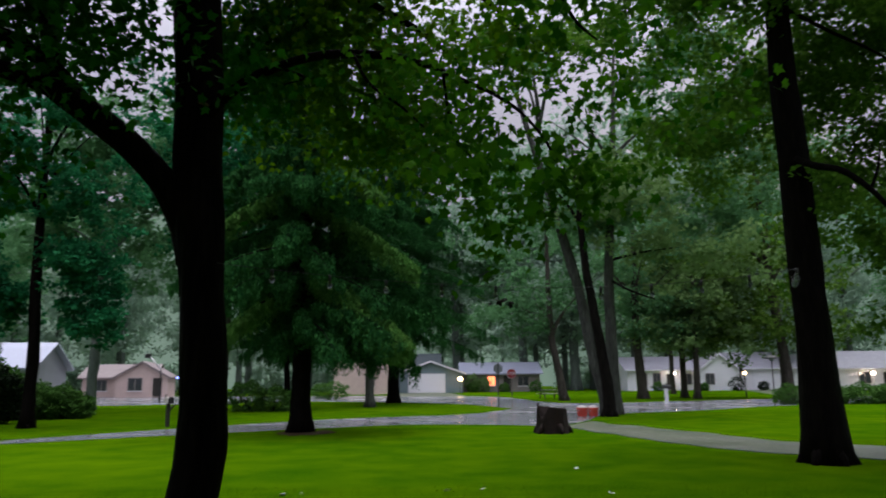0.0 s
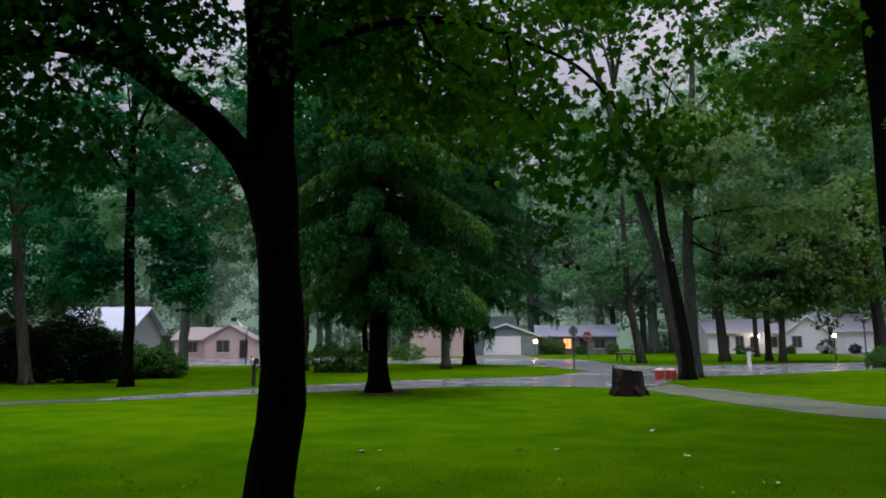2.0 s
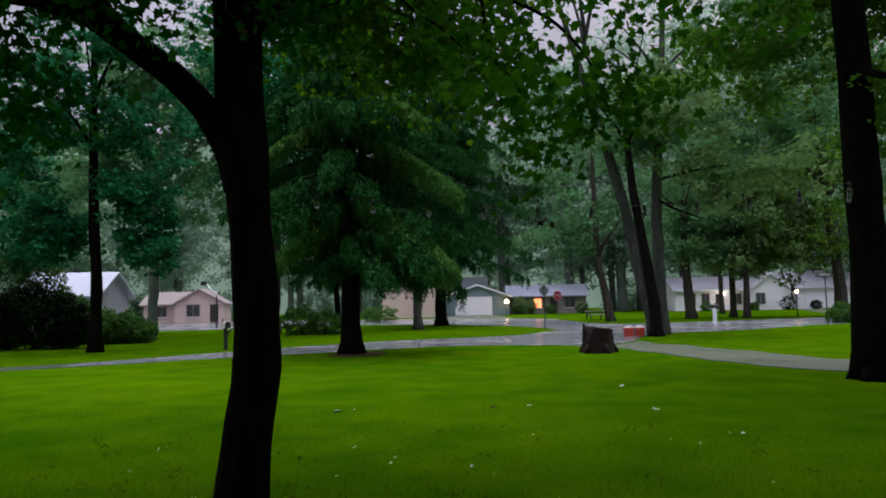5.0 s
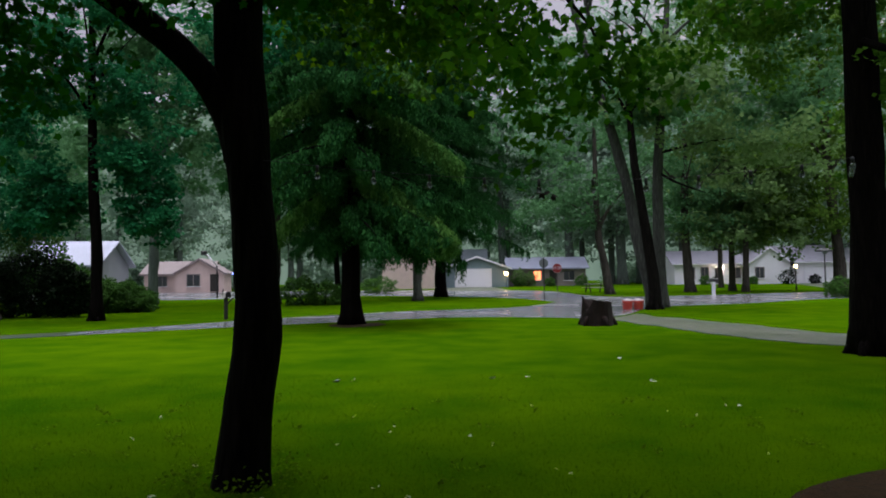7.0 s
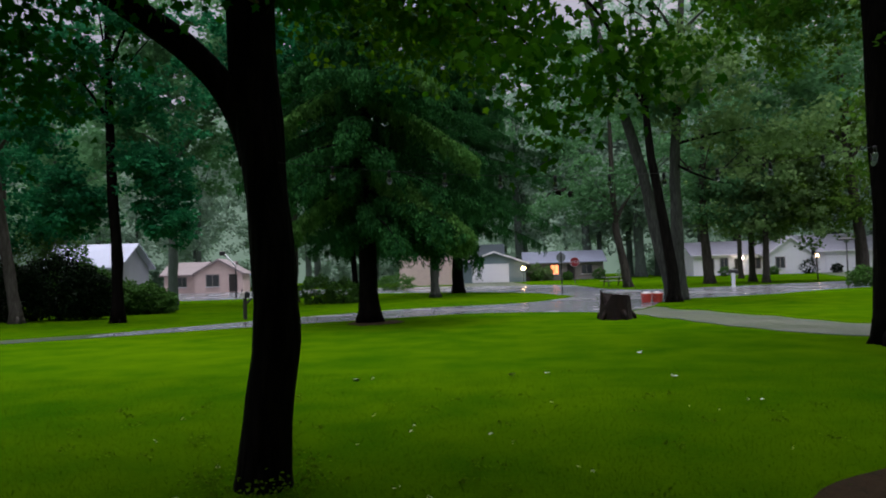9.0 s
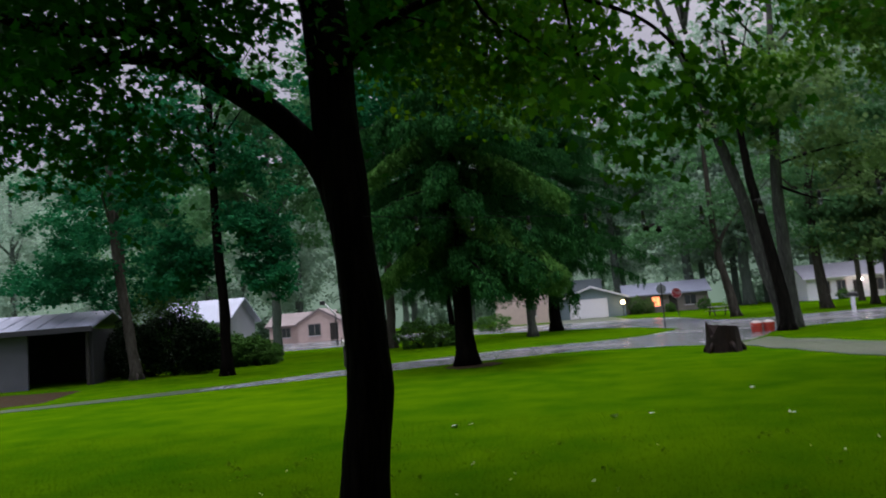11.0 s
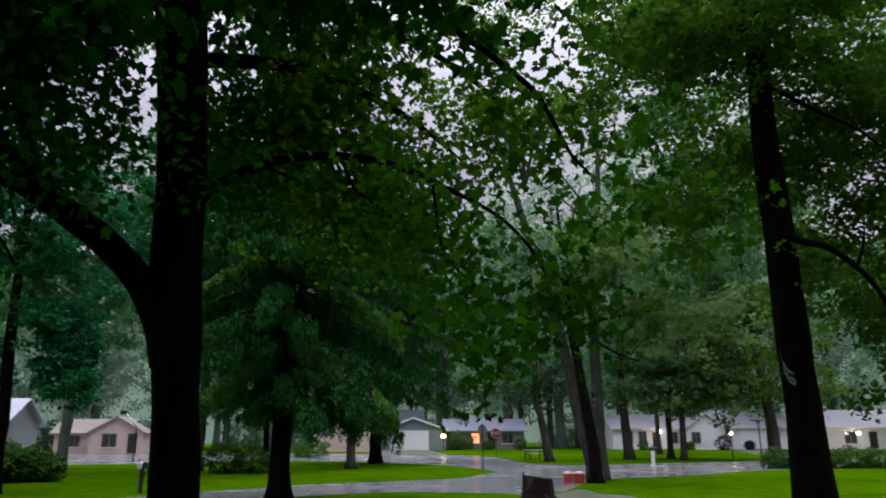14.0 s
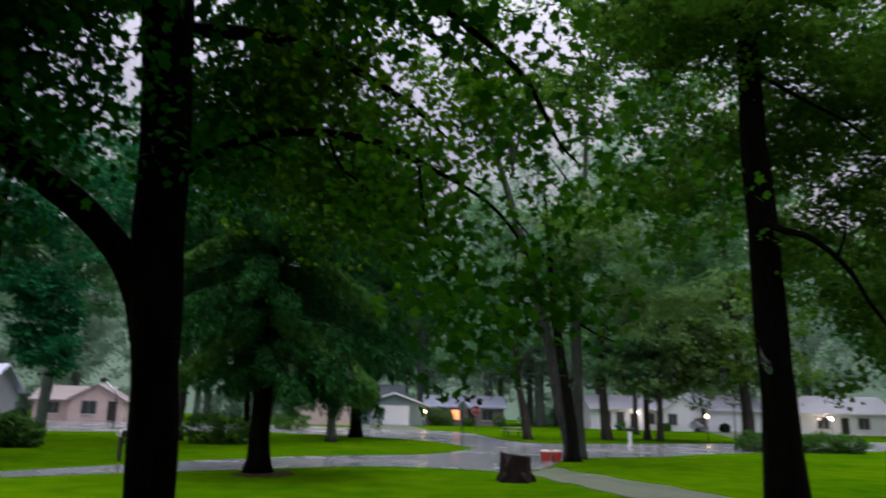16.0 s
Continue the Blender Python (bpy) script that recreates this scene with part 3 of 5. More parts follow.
        lines.append([(start[0], start[1], z), (start[0] + r * 0.35 * math.cos(a), start[1] + r * 0.35 * math.sin(a), z + h * 0.45),
                      (start[0] + r * math.cos(a), start[1] + r * math.sin(a), z + h)])
    return lines


def broad_tree(name, x, y, stem, radius, label, bark, leaf, crowns, seed, leaf_size=0.22, per=26, clump=0.55, limbs=7, group="", shape=DIAMOND, fork_at=None):
    """A broad-leaved tree. stem: trunk line from its foot, relative; crowns: (count, centre, radii) of clumps."""
    rng = np.random.default_rng(seed)
    t = thing(name, x, y, 0, label, "tree", group)
    bm = bmesh.new()
    line = smooth_line(stem, 14)
    top = stem[-1][2]
    rad = [radius * (0.22 + 0.78 * (1 - p[2] / top) ** 0.8) * (1 + 0.45 * math.exp(-max(p[2], 0) / (radius * 1.2))) for p in line]
    line[0] = (line[0][0], line[0][1], -0.12)
    tube_into(bm, line, rad, 14, 0.28, seed)
    for k in range(6):
        a = 2 * math.pi * k / 6 + seed
        r = radius * 1.65
        tube_into(bm, [(stem[0][0] + math.cos(a) * radius * 0.7, stem[0][1] + math.sin(a) * radius * 0.7, radius * 1.1),
                       (stem[0][0] + math.cos(a) * radius * 1.1, stem[0][1] + math.sin(a) * radius * 1.1, radius * 0.35),
                       (stem[0][0] + math.cos(a) * r, stem[0][1] + math.sin(a) * r, -0.1)], [radius * 0.35, radius * 0.33, radius * 0.12], 7, 0.2, seed + k)
    part("trunk", bm, bark, t)
    fork = line[8] if fork_at is None else min(line, key=lambda p: abs(p[2] - fork_at))
    for ln in limb_lines(rng, fork, limbs, max(c[2][0] for c in crowns) * 0.75, top * 0.25):
        bm = bmesh.new()
        tube_into(bm, smooth_line(ln, 7), [radius * f for f in (0.34, 0.3, 0.26, 0.2, 0.15, 0.1, 0.05)], 7, 0.2, seed)
        part("limb", bm, bark, t)
    cc = np.concatenate([clumps_in(rng, n, c, r) for n, c, r in crowns])
    # boughs of foliage: each large clump holds a handful of smaller ones
    big = cc[::4]
    sub = leaves_round(rng, big, 5, clump * 1.25, 0.6)
    pos = leaves_round(rng, sub, max(6, int(per * 0.85)), clump * 0.5, 0.55)
    pos = pos[pos[:, 2] > 1.0]
    me = leaf_mesh("crown", rng, pos, rng.uniform(0.6, 1.3, len(pos)) * leaf_size, shape)
    link_mesh("crown", me, leaf, t)
    return t


def spruce(name, x, y, height, radius, skirt, spread, label, seed, leaf=None, bark=None, lean=(0, 0), droop=0.32, density=1.0, features=()):
    """A spruce: whorls of drooping boughs with curtains of hanging sprays."""
    rng = np.random.default_rng(seed)
    t = thing(name, x, y, 0, label, "tree")
    bm = bmesh.new()
    line = smooth_line([(0, 0, 0), (lean[0] * 0.3, lean[1] * 0.3, height * 0.3), (lean[0], lean[1], height)], 14)
    rad = [radius * (0.05 + 0.95 * (1 - p[2] / height)) * (1 + 0.5 * math.exp(-max(p[2], 0) / (radius * 0.9))) for p in line]
    line[0] = (0, 0, -0.12)
    tube_into(bm, line, rad, 14, 0.22, seed)
    part("trunk", bm, bark or MAT_BARK, t)
    pos, size = [], []

    def sprays(a, r, z, cx, cy, reach, more, slope=0.0, curtain=0.62):
        """One bough: a curved branch, side branchlets and the strands that hang from them."""
        u9 = np.linspace(0, 1, 9)
        bx, by = cx + np.cos(a) * r * u9, cy + np.sin(a) * r * u9
        bz = z + 0.06 * r * np.sin(u9 * 3.0) - (slope or droop) * r * u9 ** (1.15 if slope else 1.5) + rng.uniform(-0.2, 0.2) * (not slope)
        part("bough", tube_into(bmesh.new(), list(zip(bx, by, bz)), [0.045 * (1.1 - v) * (0.4 + reach / spread) for v in u9], 5), bark or MAT_BARK, t)
        strands, k = int(density * more * (9 + 13 * r)), 48
        u = rng.random(strands) ** 0.7
        side = rng.normal(size=strands) * (0.05 + (0.07 if slope else 0.13) * r * u * (1.2 - u))
        length = curtain * (0.3 + 1.5 * u * (1.2 - u)) * rng.uniform(0.35, 1.25, strands)
        hx = np.interp(u, u9, bx) - np.sin(a) * side
        hy = np.interp(u, u9, by) + np.cos(a) * side
        hz = np.interp(u, u9, bz) - 0.3 * np.abs(side) + 0.04
        v = rng.random((strands, k)) ** 1.2
        p = np.empty((strands, k, 3))
        p[..., 0] = hx[:, None] + rng.normal(size=(strands, k)) * 0.055
        p[..., 1] = hy[:, None] + rng.normal(size=(strands, k)) * 0.055
        p[..., 2] = hz[:, None] - length[:, None] * v + 0.04
        pos.append(p.reshape(-1, 3))
        size.append((rng.uniform(0.08, 0.18, (strands, k)) * (1.15 - 0.5 * v)).ravel())

    z = skirt
    while z < height - 0.4:
        f = (z - skirt) / (height - skirt)
        reach = spread * (1 - f) ** 0.75 * (0.85 if f < 0.06 else 1.0)
        cx, cy = lean[0] * z / height, lean[1] * z / height
        for k in range(9):
            a = rng.uniform(0, 2 * math.pi)
            r = reach * rng.uniform(0.5, 1.2)
            sprays(a, r, z + rng.uniform(-0.2, 0.2), cx, cy, reach, 1.25, 0.0, 1.05)
        for k in range(4):
            sprays(1.57 * k + rng.uniform(-0.7, 0.7), reach * rng.uniform(0.22, 0.45) + 0.3, z + rng.uniform(-0.4, 0.4), cx, cy, reach, 2.2, 0.0, 1.2)
        z += 0.85 + 0.15 * rng.random()
    # feature boughs get the lighter needle colour in place of light on them
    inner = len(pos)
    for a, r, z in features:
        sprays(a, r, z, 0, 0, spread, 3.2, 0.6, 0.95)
    for name_of, mat, lo, hi, note in (("crown", leaf or MAT_SPRUCE, 0, inner, ""), ("lit_sprays", MAT_SPRUCE_LIT, inner, len(pos), "hanging sprays of the outer boughs, coloured lighter as if lit")):
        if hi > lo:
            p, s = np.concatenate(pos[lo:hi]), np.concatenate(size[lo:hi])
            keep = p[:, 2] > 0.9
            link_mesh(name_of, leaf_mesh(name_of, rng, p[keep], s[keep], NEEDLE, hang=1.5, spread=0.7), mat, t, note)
    return t


def bush(name, x, y, lobes, label, leaf, seed, size=0.12, count=2600, group=""):
    """A shrub of several rounded lobes: (x, y, z, rx, ry, rz) each, with stems below."""
    rng = np.random.default_rng(seed)
    t = thing(name, x, y, 0, label, "bush", group)
    pos = []
    for lx, ly, lz, rx, ry, rz in lobes:
        for k in range(3):
            bm = bmesh.new()
            tube_into(bm, [(lx * 0.6 + 0.1 * k, ly * 0.6, -0.05), (lx + 0.1 * (k - 1), ly, lz * 0.5), (lx + 0.3 * rx * (k - 1), ly, lz)], [0.05, 0.04, 0.015], 6)
            part("stem", bm, MAT_BARK, t)
        d = rng.normal(size=(count, 3))
        d /= np.linalg.norm(d, axis=1, keepdims=True)
        bump = 1 + 0.22 * np.sin(d[:, 0] * 5 + lx) * np.cos(d[:, 2] * 6 + ly)
        r = (0.55 + 0.45 * rng.random(count) ** 0.5) * bump
        pos.append(np.array([lx, ly, lz]) + d * r[:, None] * np.array([rx, ry, rz]))
    pos = np.concatenate(pos)
    pos = pos[pos[:, 2] > 0.03]
    link_mesh("foliage", leaf_mesh("foliage", rng, pos, rng.uniform(0.7, 1.3, len(pos)) * size, DIAMOND), leaf, t)
    return t


def sheet(name, outline, z, mat, label, thick=0.06):
    bm = prism(outline, "z", z - thick, z)
    return tagged(part(name, bm, mat), label, name, kind="structure")


def curve_outline(points, n=40, ragged=0.0):
    out = []
    for p in smooth_line([(a, b, 0) for a, b in points], n):
        k = noise.noise((p[0] * 0.6, p[1] * 0.6, 4)) * ragged
        out.append((p[0] + k, p[1] + k))
    return out

# ---- ground, roads, drive ----


def ground():
    bm = bmesh.new()
    xs = [-400, -150, -80] + [-60 + 3 * i for i in range(41)] + [80, 150, 400]
    ys = [-120, -30] + [-9 + 3 * i for i in range(40)] + [130, 200, 600]
    grid = [[bm.verts.new((x, y, 0.0)) for x in xs] for y in ys]
    for a, b in zip(grid, grid[1:]):
        for k in range(len(xs) - 1):
            bm.faces.new((a[k], a[k + 1], b[k + 1], b[k])).smooth = True
    return tagged(part("ground", bm, MAT_LAWN), "bright green wet mown lawn with clover", "lawn", kind="structure")


ground()
NEAR_EDGE = [(-13.0, 21.3), (-11.6, 21.9), (-8.8, 23.9), (-4.5, 26.6), (-1.3, 28.3), (2.5, 27.8), (4.2, 26.8), (6.0, 29.8),
             (7.4, 33.6), (9.5, 36.0), (14, 38.2), (21, 43.5), (40, 52), (80, 70)]
FAR_EDGE = [(80, 82), (44, 66), (25.6, 56.4), (13.5, 51), (9.5, 50.5), (7.5, 55), (7.0, 62), (4.5, 72), (-8, 80), (-40, 89), (-90, 95)]
BACK_EDGE = [(-90, 66), (-50, 58), (-30, 55), (-22, 55), (-14.4, 59.5), (-7.5, 59.0), (0.9, 51.9), (3.9, 44.0), (4.0, 41.8), (1.2, 36.0),
             (-4.2, 33.1), (-8.5, 28.7), (-11.6, 24.6), (-13.1, 22.4)]
road_line = curve_outline(NEAR_EDGE, 60) + curve_outline(FAR_EDGE, 40) + curve_outline(BACK_EDGE, 60)
sheet("road", road_line, 0.012, MAT_ROAD, "rain-wet grey asphalt street with puddled sheen")
# left end of the street, coloured as if it mirrored dark trees
strip_line = curve_outline([(-60, -2), (-34, 9), (-20, 16.6), (-14.1, 20.0), (-10.6, 22.6)], 40, 0.3) + curve_outline([(-11.4, 24.2), (-14.6, 21.6), (-20, 17.7), (-34, 9.8), (-60, -1.4)], 40, 0.3)
sheet("path", strip_line, 0.008, MAT_DULL_STRIP, "dull green strip of street, dark tree reflections put into its colour")
drive_line = curve_outline([(4.6, 26.6), (5.0, 23.6), (6.35, 18.8), (7.9, 16.3), (12, 13.4), (22, 9)], 60, 0.35) + \
    curve_outline([(22, 11.6), (14, 15.8), (9.6, 19.2), (8.0, 23.2), (6.6, 27.2), (6.0, 29.2)], 60, 0.35)
sheet("driveway", drive_line, 0.018, MAT_DRIVE, "wet pale concrete drive along the lawn")
far_drive = [(-5.0, 93.2), (1.2, 93.2), (3.0, 72), (-4.5, 75)]
sheet("driveway", far_drive, 0.016, MAT_DRIVE, "wet concrete drive before a white garage door")
sheet("driveway", [(39.5, 94.2), (46.0, 94.2), (35, 60.5), (28.5, 57.6)], 0.016, MAT_DRIVE, "wet concrete drive before a white garage")
bed_line = curve_outline([(1.9, 4.9), (2.3, 5.55), (2.9, 6.0), (3.6, 6.3), (5.5, 6.6), (7.5, 6.2)], 16) + [(7.5, 3.5), (1.9, 3.5)]
sheet("planting_bed", bed_line, 0.02, MAT_SOIL, "bare brown mulch bed at the lawn edge")

soil_line = []
for k in range(40):
    a = 2 * math.pi * k / 40
    rag = 1 + 0.4 * noise.noise((math.cos(a) * 2.2, math.sin(a) * 2.2, 8))
    soil_line.append((-4.45 + 0.95 * rag * math.cos(a), 24.6 + 1.15 * rag * math.sin(a)))
sheet("planting_bed", soil_line, 0.008, MAT_SOIL, "bare dark soil and needles round the spruce foot")

sheet("planting_bed", curve_outline([(-27, 24.4), (-23.5, 25.0), (-20.6, 25.2)], 14, 0.25) + curve_outline([(-18.2, 20.6), (-21, 18.4), (-26, 16.4)], 14, 0.25), 0.006, MAT_SOIL, "bare brown soil before the carport")

# plain unseen wall added behind the camera: closes the place and blocks sky light
tagged(part("shade_wall_back", box(-14, 14, -3.4, -3.1, 0, 8.5), MAT_GREYWALL), "plain unseen grey wall added to block sky light", "wall", kind="structure")

# two more walls out of view, added to shade the near lawn corners
tagged(part("shade_wall_east", box(4.9, 5.2, -3.1, 5.5, 0, 6.5), MAT_GREYWALL), "plain unseen grey wall added to block sky light", "wall", kind="structure")
tagged(part("shade_wall_west", box(-5.5, -5.2, -3.1, 3.2, 0, 6.5), MAT_GREYWALL), "plain unseen grey wall added to block sky light", "wall", kind="structure")

# misty distance: a far strip that glows, with the mist painted in
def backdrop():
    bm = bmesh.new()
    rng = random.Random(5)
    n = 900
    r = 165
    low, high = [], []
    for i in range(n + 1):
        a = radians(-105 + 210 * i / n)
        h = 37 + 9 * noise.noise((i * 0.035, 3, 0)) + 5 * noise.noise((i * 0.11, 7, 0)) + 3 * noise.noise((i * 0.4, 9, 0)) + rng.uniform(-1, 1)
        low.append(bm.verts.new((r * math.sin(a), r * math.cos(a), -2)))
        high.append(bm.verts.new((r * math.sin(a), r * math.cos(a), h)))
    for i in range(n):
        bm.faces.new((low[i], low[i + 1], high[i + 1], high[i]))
    m, nn, l, b = material("glowing_mist_woods")
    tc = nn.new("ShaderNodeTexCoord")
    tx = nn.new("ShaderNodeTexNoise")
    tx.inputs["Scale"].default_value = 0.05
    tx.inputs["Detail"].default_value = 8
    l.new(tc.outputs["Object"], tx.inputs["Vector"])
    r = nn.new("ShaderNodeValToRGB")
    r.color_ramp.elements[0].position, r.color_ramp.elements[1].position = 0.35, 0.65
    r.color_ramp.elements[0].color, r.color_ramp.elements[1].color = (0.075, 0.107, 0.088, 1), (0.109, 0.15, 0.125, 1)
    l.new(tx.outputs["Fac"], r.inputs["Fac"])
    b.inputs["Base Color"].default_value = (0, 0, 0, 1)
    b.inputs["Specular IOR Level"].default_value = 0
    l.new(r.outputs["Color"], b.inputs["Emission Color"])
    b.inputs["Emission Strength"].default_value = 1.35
    return tagged(part("backdrop", bm, m), "far woods on a glowing strip, grey-green mist painted in", "woods", kind="structure")


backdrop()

# ---- houses ----


def window_on(parent, x, z, w, h, y, pane_mat=None):
    """A window proud of a front wall at y, with frame, sill and pane."""
    win = part("window", box(x - w / 2, x + w / 2, y - 0.02, y + 0.02, z, z + h), pane_mat or MAT_DARKGLASS, parent)
    bm = bmesh.new()
    for a0, a1, b0, b1 in ((x - w / 2 - 0.09, x - w / 2, z - 0.09, z + h + 0.09), (x + w / 2, x + w / 2 + 0.09, z - 0.09, z + h + 0.09),
                           (x - w / 2, x + w / 2, z + h, z + h + 0.09), (x - w / 2, x + w / 2, z - 0.09, z), (x - 0.03, x + 0.03, z, z + h)):
        box_into(bm, a0, a1, y - 0.06, y - 0.021, b0, b1)
    part("frame", bm, MAT_TAN, win)
    part("sill", box(x - w / 2 - 0.14, x + w / 2 + 0.14, y - 0.12, y - 0.061, z - 0.13, z - 0.06), MAT_TRIM, win)
    return win


def garage_door_on(parent, x, w, h, y):
    door = part("garage_door", box(x - w / 2, x + w / 2, y - 0.03, y + 0.02, 0.02, h), MAT_DOORWHITE, parent, "white panelled garage door")
    rows, cols = 4, 6
    me = None
    for i in range(rows):
        for k in range(cols):
            if me is None:
                bm = box(-w / cols / 2 + 0.07, w / cols / 2 - 0.07, -0.02, 0.0, -h / rows / 2 + 0.06, h / rows / 2 - 0.06, 0.012)
                me = bpy.data.meshes.new("panel")
                bm.to_mesh(me)
                bm.free()
                me.materials.append(MAT_DOORWHITE)
            p = new("panel", me)
            p.parent = door
            p.location = (x - w / 2 + w / cols * (k + 0.5), y - 0.032, 0.02 + (h - 0.02) / rows * (i + 0.5))
    bm = bmesh.new()
    box_into(bm, x - w / 2 - 0.12, x - w / 2, y - 0.05, y, 0, h + 0.1)
    box_into(bm, x + w / 2, x + w / 2 + 0.12, y - 0.05, y, 0, h + 0.1)
    box_into(bm, x - w / 2, x + w / 2, y - 0.05, y, h, h + 0.1)
    part("door_frame", bm, MAT_TRIM, parent)
    return door


def house(name, x, y, turn, w, d, eave, ridge, axis, wall, roof, label, windows=(), garage=None, door=None, over=0.45, chimney=None, siding=True):
    """A one-storey house, its front at local y = 0 towards -y. axis: the way its ridge runs."""
    t = thing(name, x, y, 0, label, "house", turn=turn)
    bm = bmesh.new()
    if axis == "x":
        prism_into(bm, [(0, 0), (d, 0), (d, eave), (d / 2, ridge - 0.12), (0, eave)], "x", -w / 2, w / 2)
    else:
        prism_into(bm, [(-w / 2, 0), (w / 2, 0), (w / 2, eave), (0, ridge - 0.12), (-w / 2, eave)], "y", 0, d)
    body = part("wall", bm, wall, t)
    if siding:
        bm = bmesh.new()
        z = 0.25
        while z < eave - 0.1:
            box_into(bm, -w / 2, w / 2, -0.022, -0.002, z, z + 0.16)
            z += 0.2
        part("siding", bm, wall, body)
    bm = bmesh.new()
    if axis == "x":
        run = d / 2 + over
        drop = (ridge - eave) * over / (d / 2)
        for s in (-1, 1):
            prism_into(bm, [(d / 2, ridge), (d / 2 + s * run, eave - drop), (d / 2 + s * run, eave - drop + 0.14), (d / 2, ridge + 0.14)], "x", -w / 2 - over, w / 2 + over)
    else:
        run = w / 2 + over
        drop = (ridge - eave) * over / (w / 2)
        for s in (-1, 1):
            prism_into(bm, [(0, ridge), (s * run, eave - drop), (s * run, eave - drop + 0.14), (0, ridge + 0.14)], "y", -over, d + over)
    rf = part("roof", bm, roof, t)
    bm = bmesh.new()
    if axis == "x":
        box_into(bm, -w / 2 - over, w / 2 + over, -over - 0.12, -over - 0.004, eave - drop - 0.04, eave - drop + 0.1)
    else:
        for s in (-1, 1):
            prism_into(bm, [(0, ridge - 0.1), (s * run, eave - drop - 0.1), (s * run, eave - drop + 0.12), (0, ridge + 0.12)], "y", -over - 0.05, -over - 0.004)
    part("fascia", bm, MAT_TRIM if wall in (MAT_WHITE, MAT_BLUEWALL) else roof, rf)
    if chimney:
        cx, cy = chimney
        part("chimney", box(cx - 0.4, cx + 0.4, cy - 0.3, cy + 0.3, eave, ridge + 0.9, 0.02), MAT_PINK, rf)
    for wx, wz, ww, wh, *mt in windows:
        window_on(t, wx, wz, ww, wh, -0.03, mt[0] if mt else None)
    if garage:
        garage_door_on(t, *garage, -0.03)
    if door:
        dr = part("door", box(door - 0.48, door + 0.48, -0.07, -0.02, 0.1, 2.15, 0.01), MAT_POSTWOOD, t)
        bm = bmesh.new()
        tube_into(bm, [(door + 0.38, -0.12, 1.05), (door + 0.38, -0.07, 1.05)], [0.03, 0.03], 8)
        part("door_handle", bm, MAT_STEEL, dr)
    return t


# grey house with a pale metal roof behind the left shrubs
house("house", -31.2, 50.2, 9, 5.6, 7.0, 2.85, 4.55, "x", MAT_GREYWALL, MAT_ROOFMETAL, "grey house with a pale metal roof behind shrubs",
      windows=((-1.2, 0.9, 1.2, 1.2), (1.4, 0.9, 1.0, 1.2)))
# pink brick ranch
house("house", -37.2, 84.0, 8, 7.5, 7.0, 2.3, 3.7, "x", MAT_PINK, MAT_ROOFRED, "low pink brick ranch house with a red-brown roof",
      windows=((-1.6, 0.8, 1.0, 1.1), (1.6, 0.8, 0.8, 1.1, MAT_DIMGLOW)), siding=False)
house("house", -33.4, 81.8, 8, 5.6, 4.0, 2.3, 3.9, "y", MAT_PINK, MAT_ROOFRED, "pink brick gabled wing of a ranch house",
      windows=((-0.7, 0.8, 1.4, 1.3),), door=1.7, siding=False, over=0.35)
# pale pink wall behind the spruce
house("house", -9.5, 88, 0, 6.5, 7, 4.4, 6.0, "y", MAT_PINK, MAT_ROOF, "pale pink house behind the spruces", windows=((1.2, 1.0, 1.0, 1.4),), siding=False)
# slate-blue garage with white door
house("garage", -1.0, 93.5, 0, 8.2, 7.5, 2.55, 4.0, "y", MAT_BLUEWALL, MAT_ROOFSLATE, "slate-blue garage with a white panelled door",
      garage=(-0.5, 4.6, 2.36))
house("house", -4.0, 101.5, 0, 8, 8, 3.4, 5.3, "x", MAT_BLUEWALL, MAT_ROOFSLATE, "two-tone blue house behind its garage", windows=((-2, 1.0, 1.4, 1.2),))
# low house with the orange window
house("house", 8.6, 99, 0, 10.5, 8, 2.5, 3.9, "x", MAT_TAN, MAT_ROOFMETAL, "low tan house with one orange-lit window",
      windows=((-1.35, 0.85, 0.95, 1.2, MAT_ORANGE), (3.0, 0.8, 1.4, 1.2)), door=0.8)
# white houses on the right
house("house", 29.6, 96, 0, 9.0, 8, 2.8, 4.4, "x", MAT_WHITE, MAT_ROOFPALE, "white house with dark windows beyond the trees",
      windows=((-2.4, 0.8, 0.9, 1.4), (-0.6, 0.8, 0.9, 1.4), (3.4, 0.8, 1.2, 1.3)), door=1.2)
house("house", 36.2, 93, -4, 5.0, 9, 2.7, 4.6, "y", MAT_WHITE, MAT_ROOFPALE, "white gabled house front behind a trimmed shrub",
      windows=((-1.2, 0.8, 1.0, 1.3),), over=0.4)
house("garage", 43.3, 95, -4, 9.6, 8, 2.9, 4.9, "x", MAT_WHITE, MAT_ROOFPALE, "white house with a wide garage door",
      windows=((-3.9, 0.9, 0.9, 1.2),), garage=(0.3, 4.3, 2.65))
house("house", 56.5, 91, -8, 12, 8, 2.8, 4.8, "x", MAT_WHITE, MAT_ROOFPALE, "white house with a porch lamp at the edge of the street",
      windows=((-2.5, 0.8, 1.3, 1.3), (2.5, 0.8, 1.3, 1.3)), door=0.2)


# carport with pale metal roof on the left
def carport():
    t = thing("carport", -27.6, 26.6, 0, "dark open carport with a pale metal roof", "carport", turn=24)
    bm = bmesh.new()
    prism_into(bm, [(-0.6, 2.55), (3.2, 3.35), (7.0, 2.55), (7.0, 2.66), (3.2, 3.47), (-0.6, 2.66)], "x", -5.5, 5.4)
    roof = part("roof", bm, MAT_ROOFMETAL, t)
    bm = bmesh.new()
    for k in range(15):
        x = -5.3 + k * 0.755
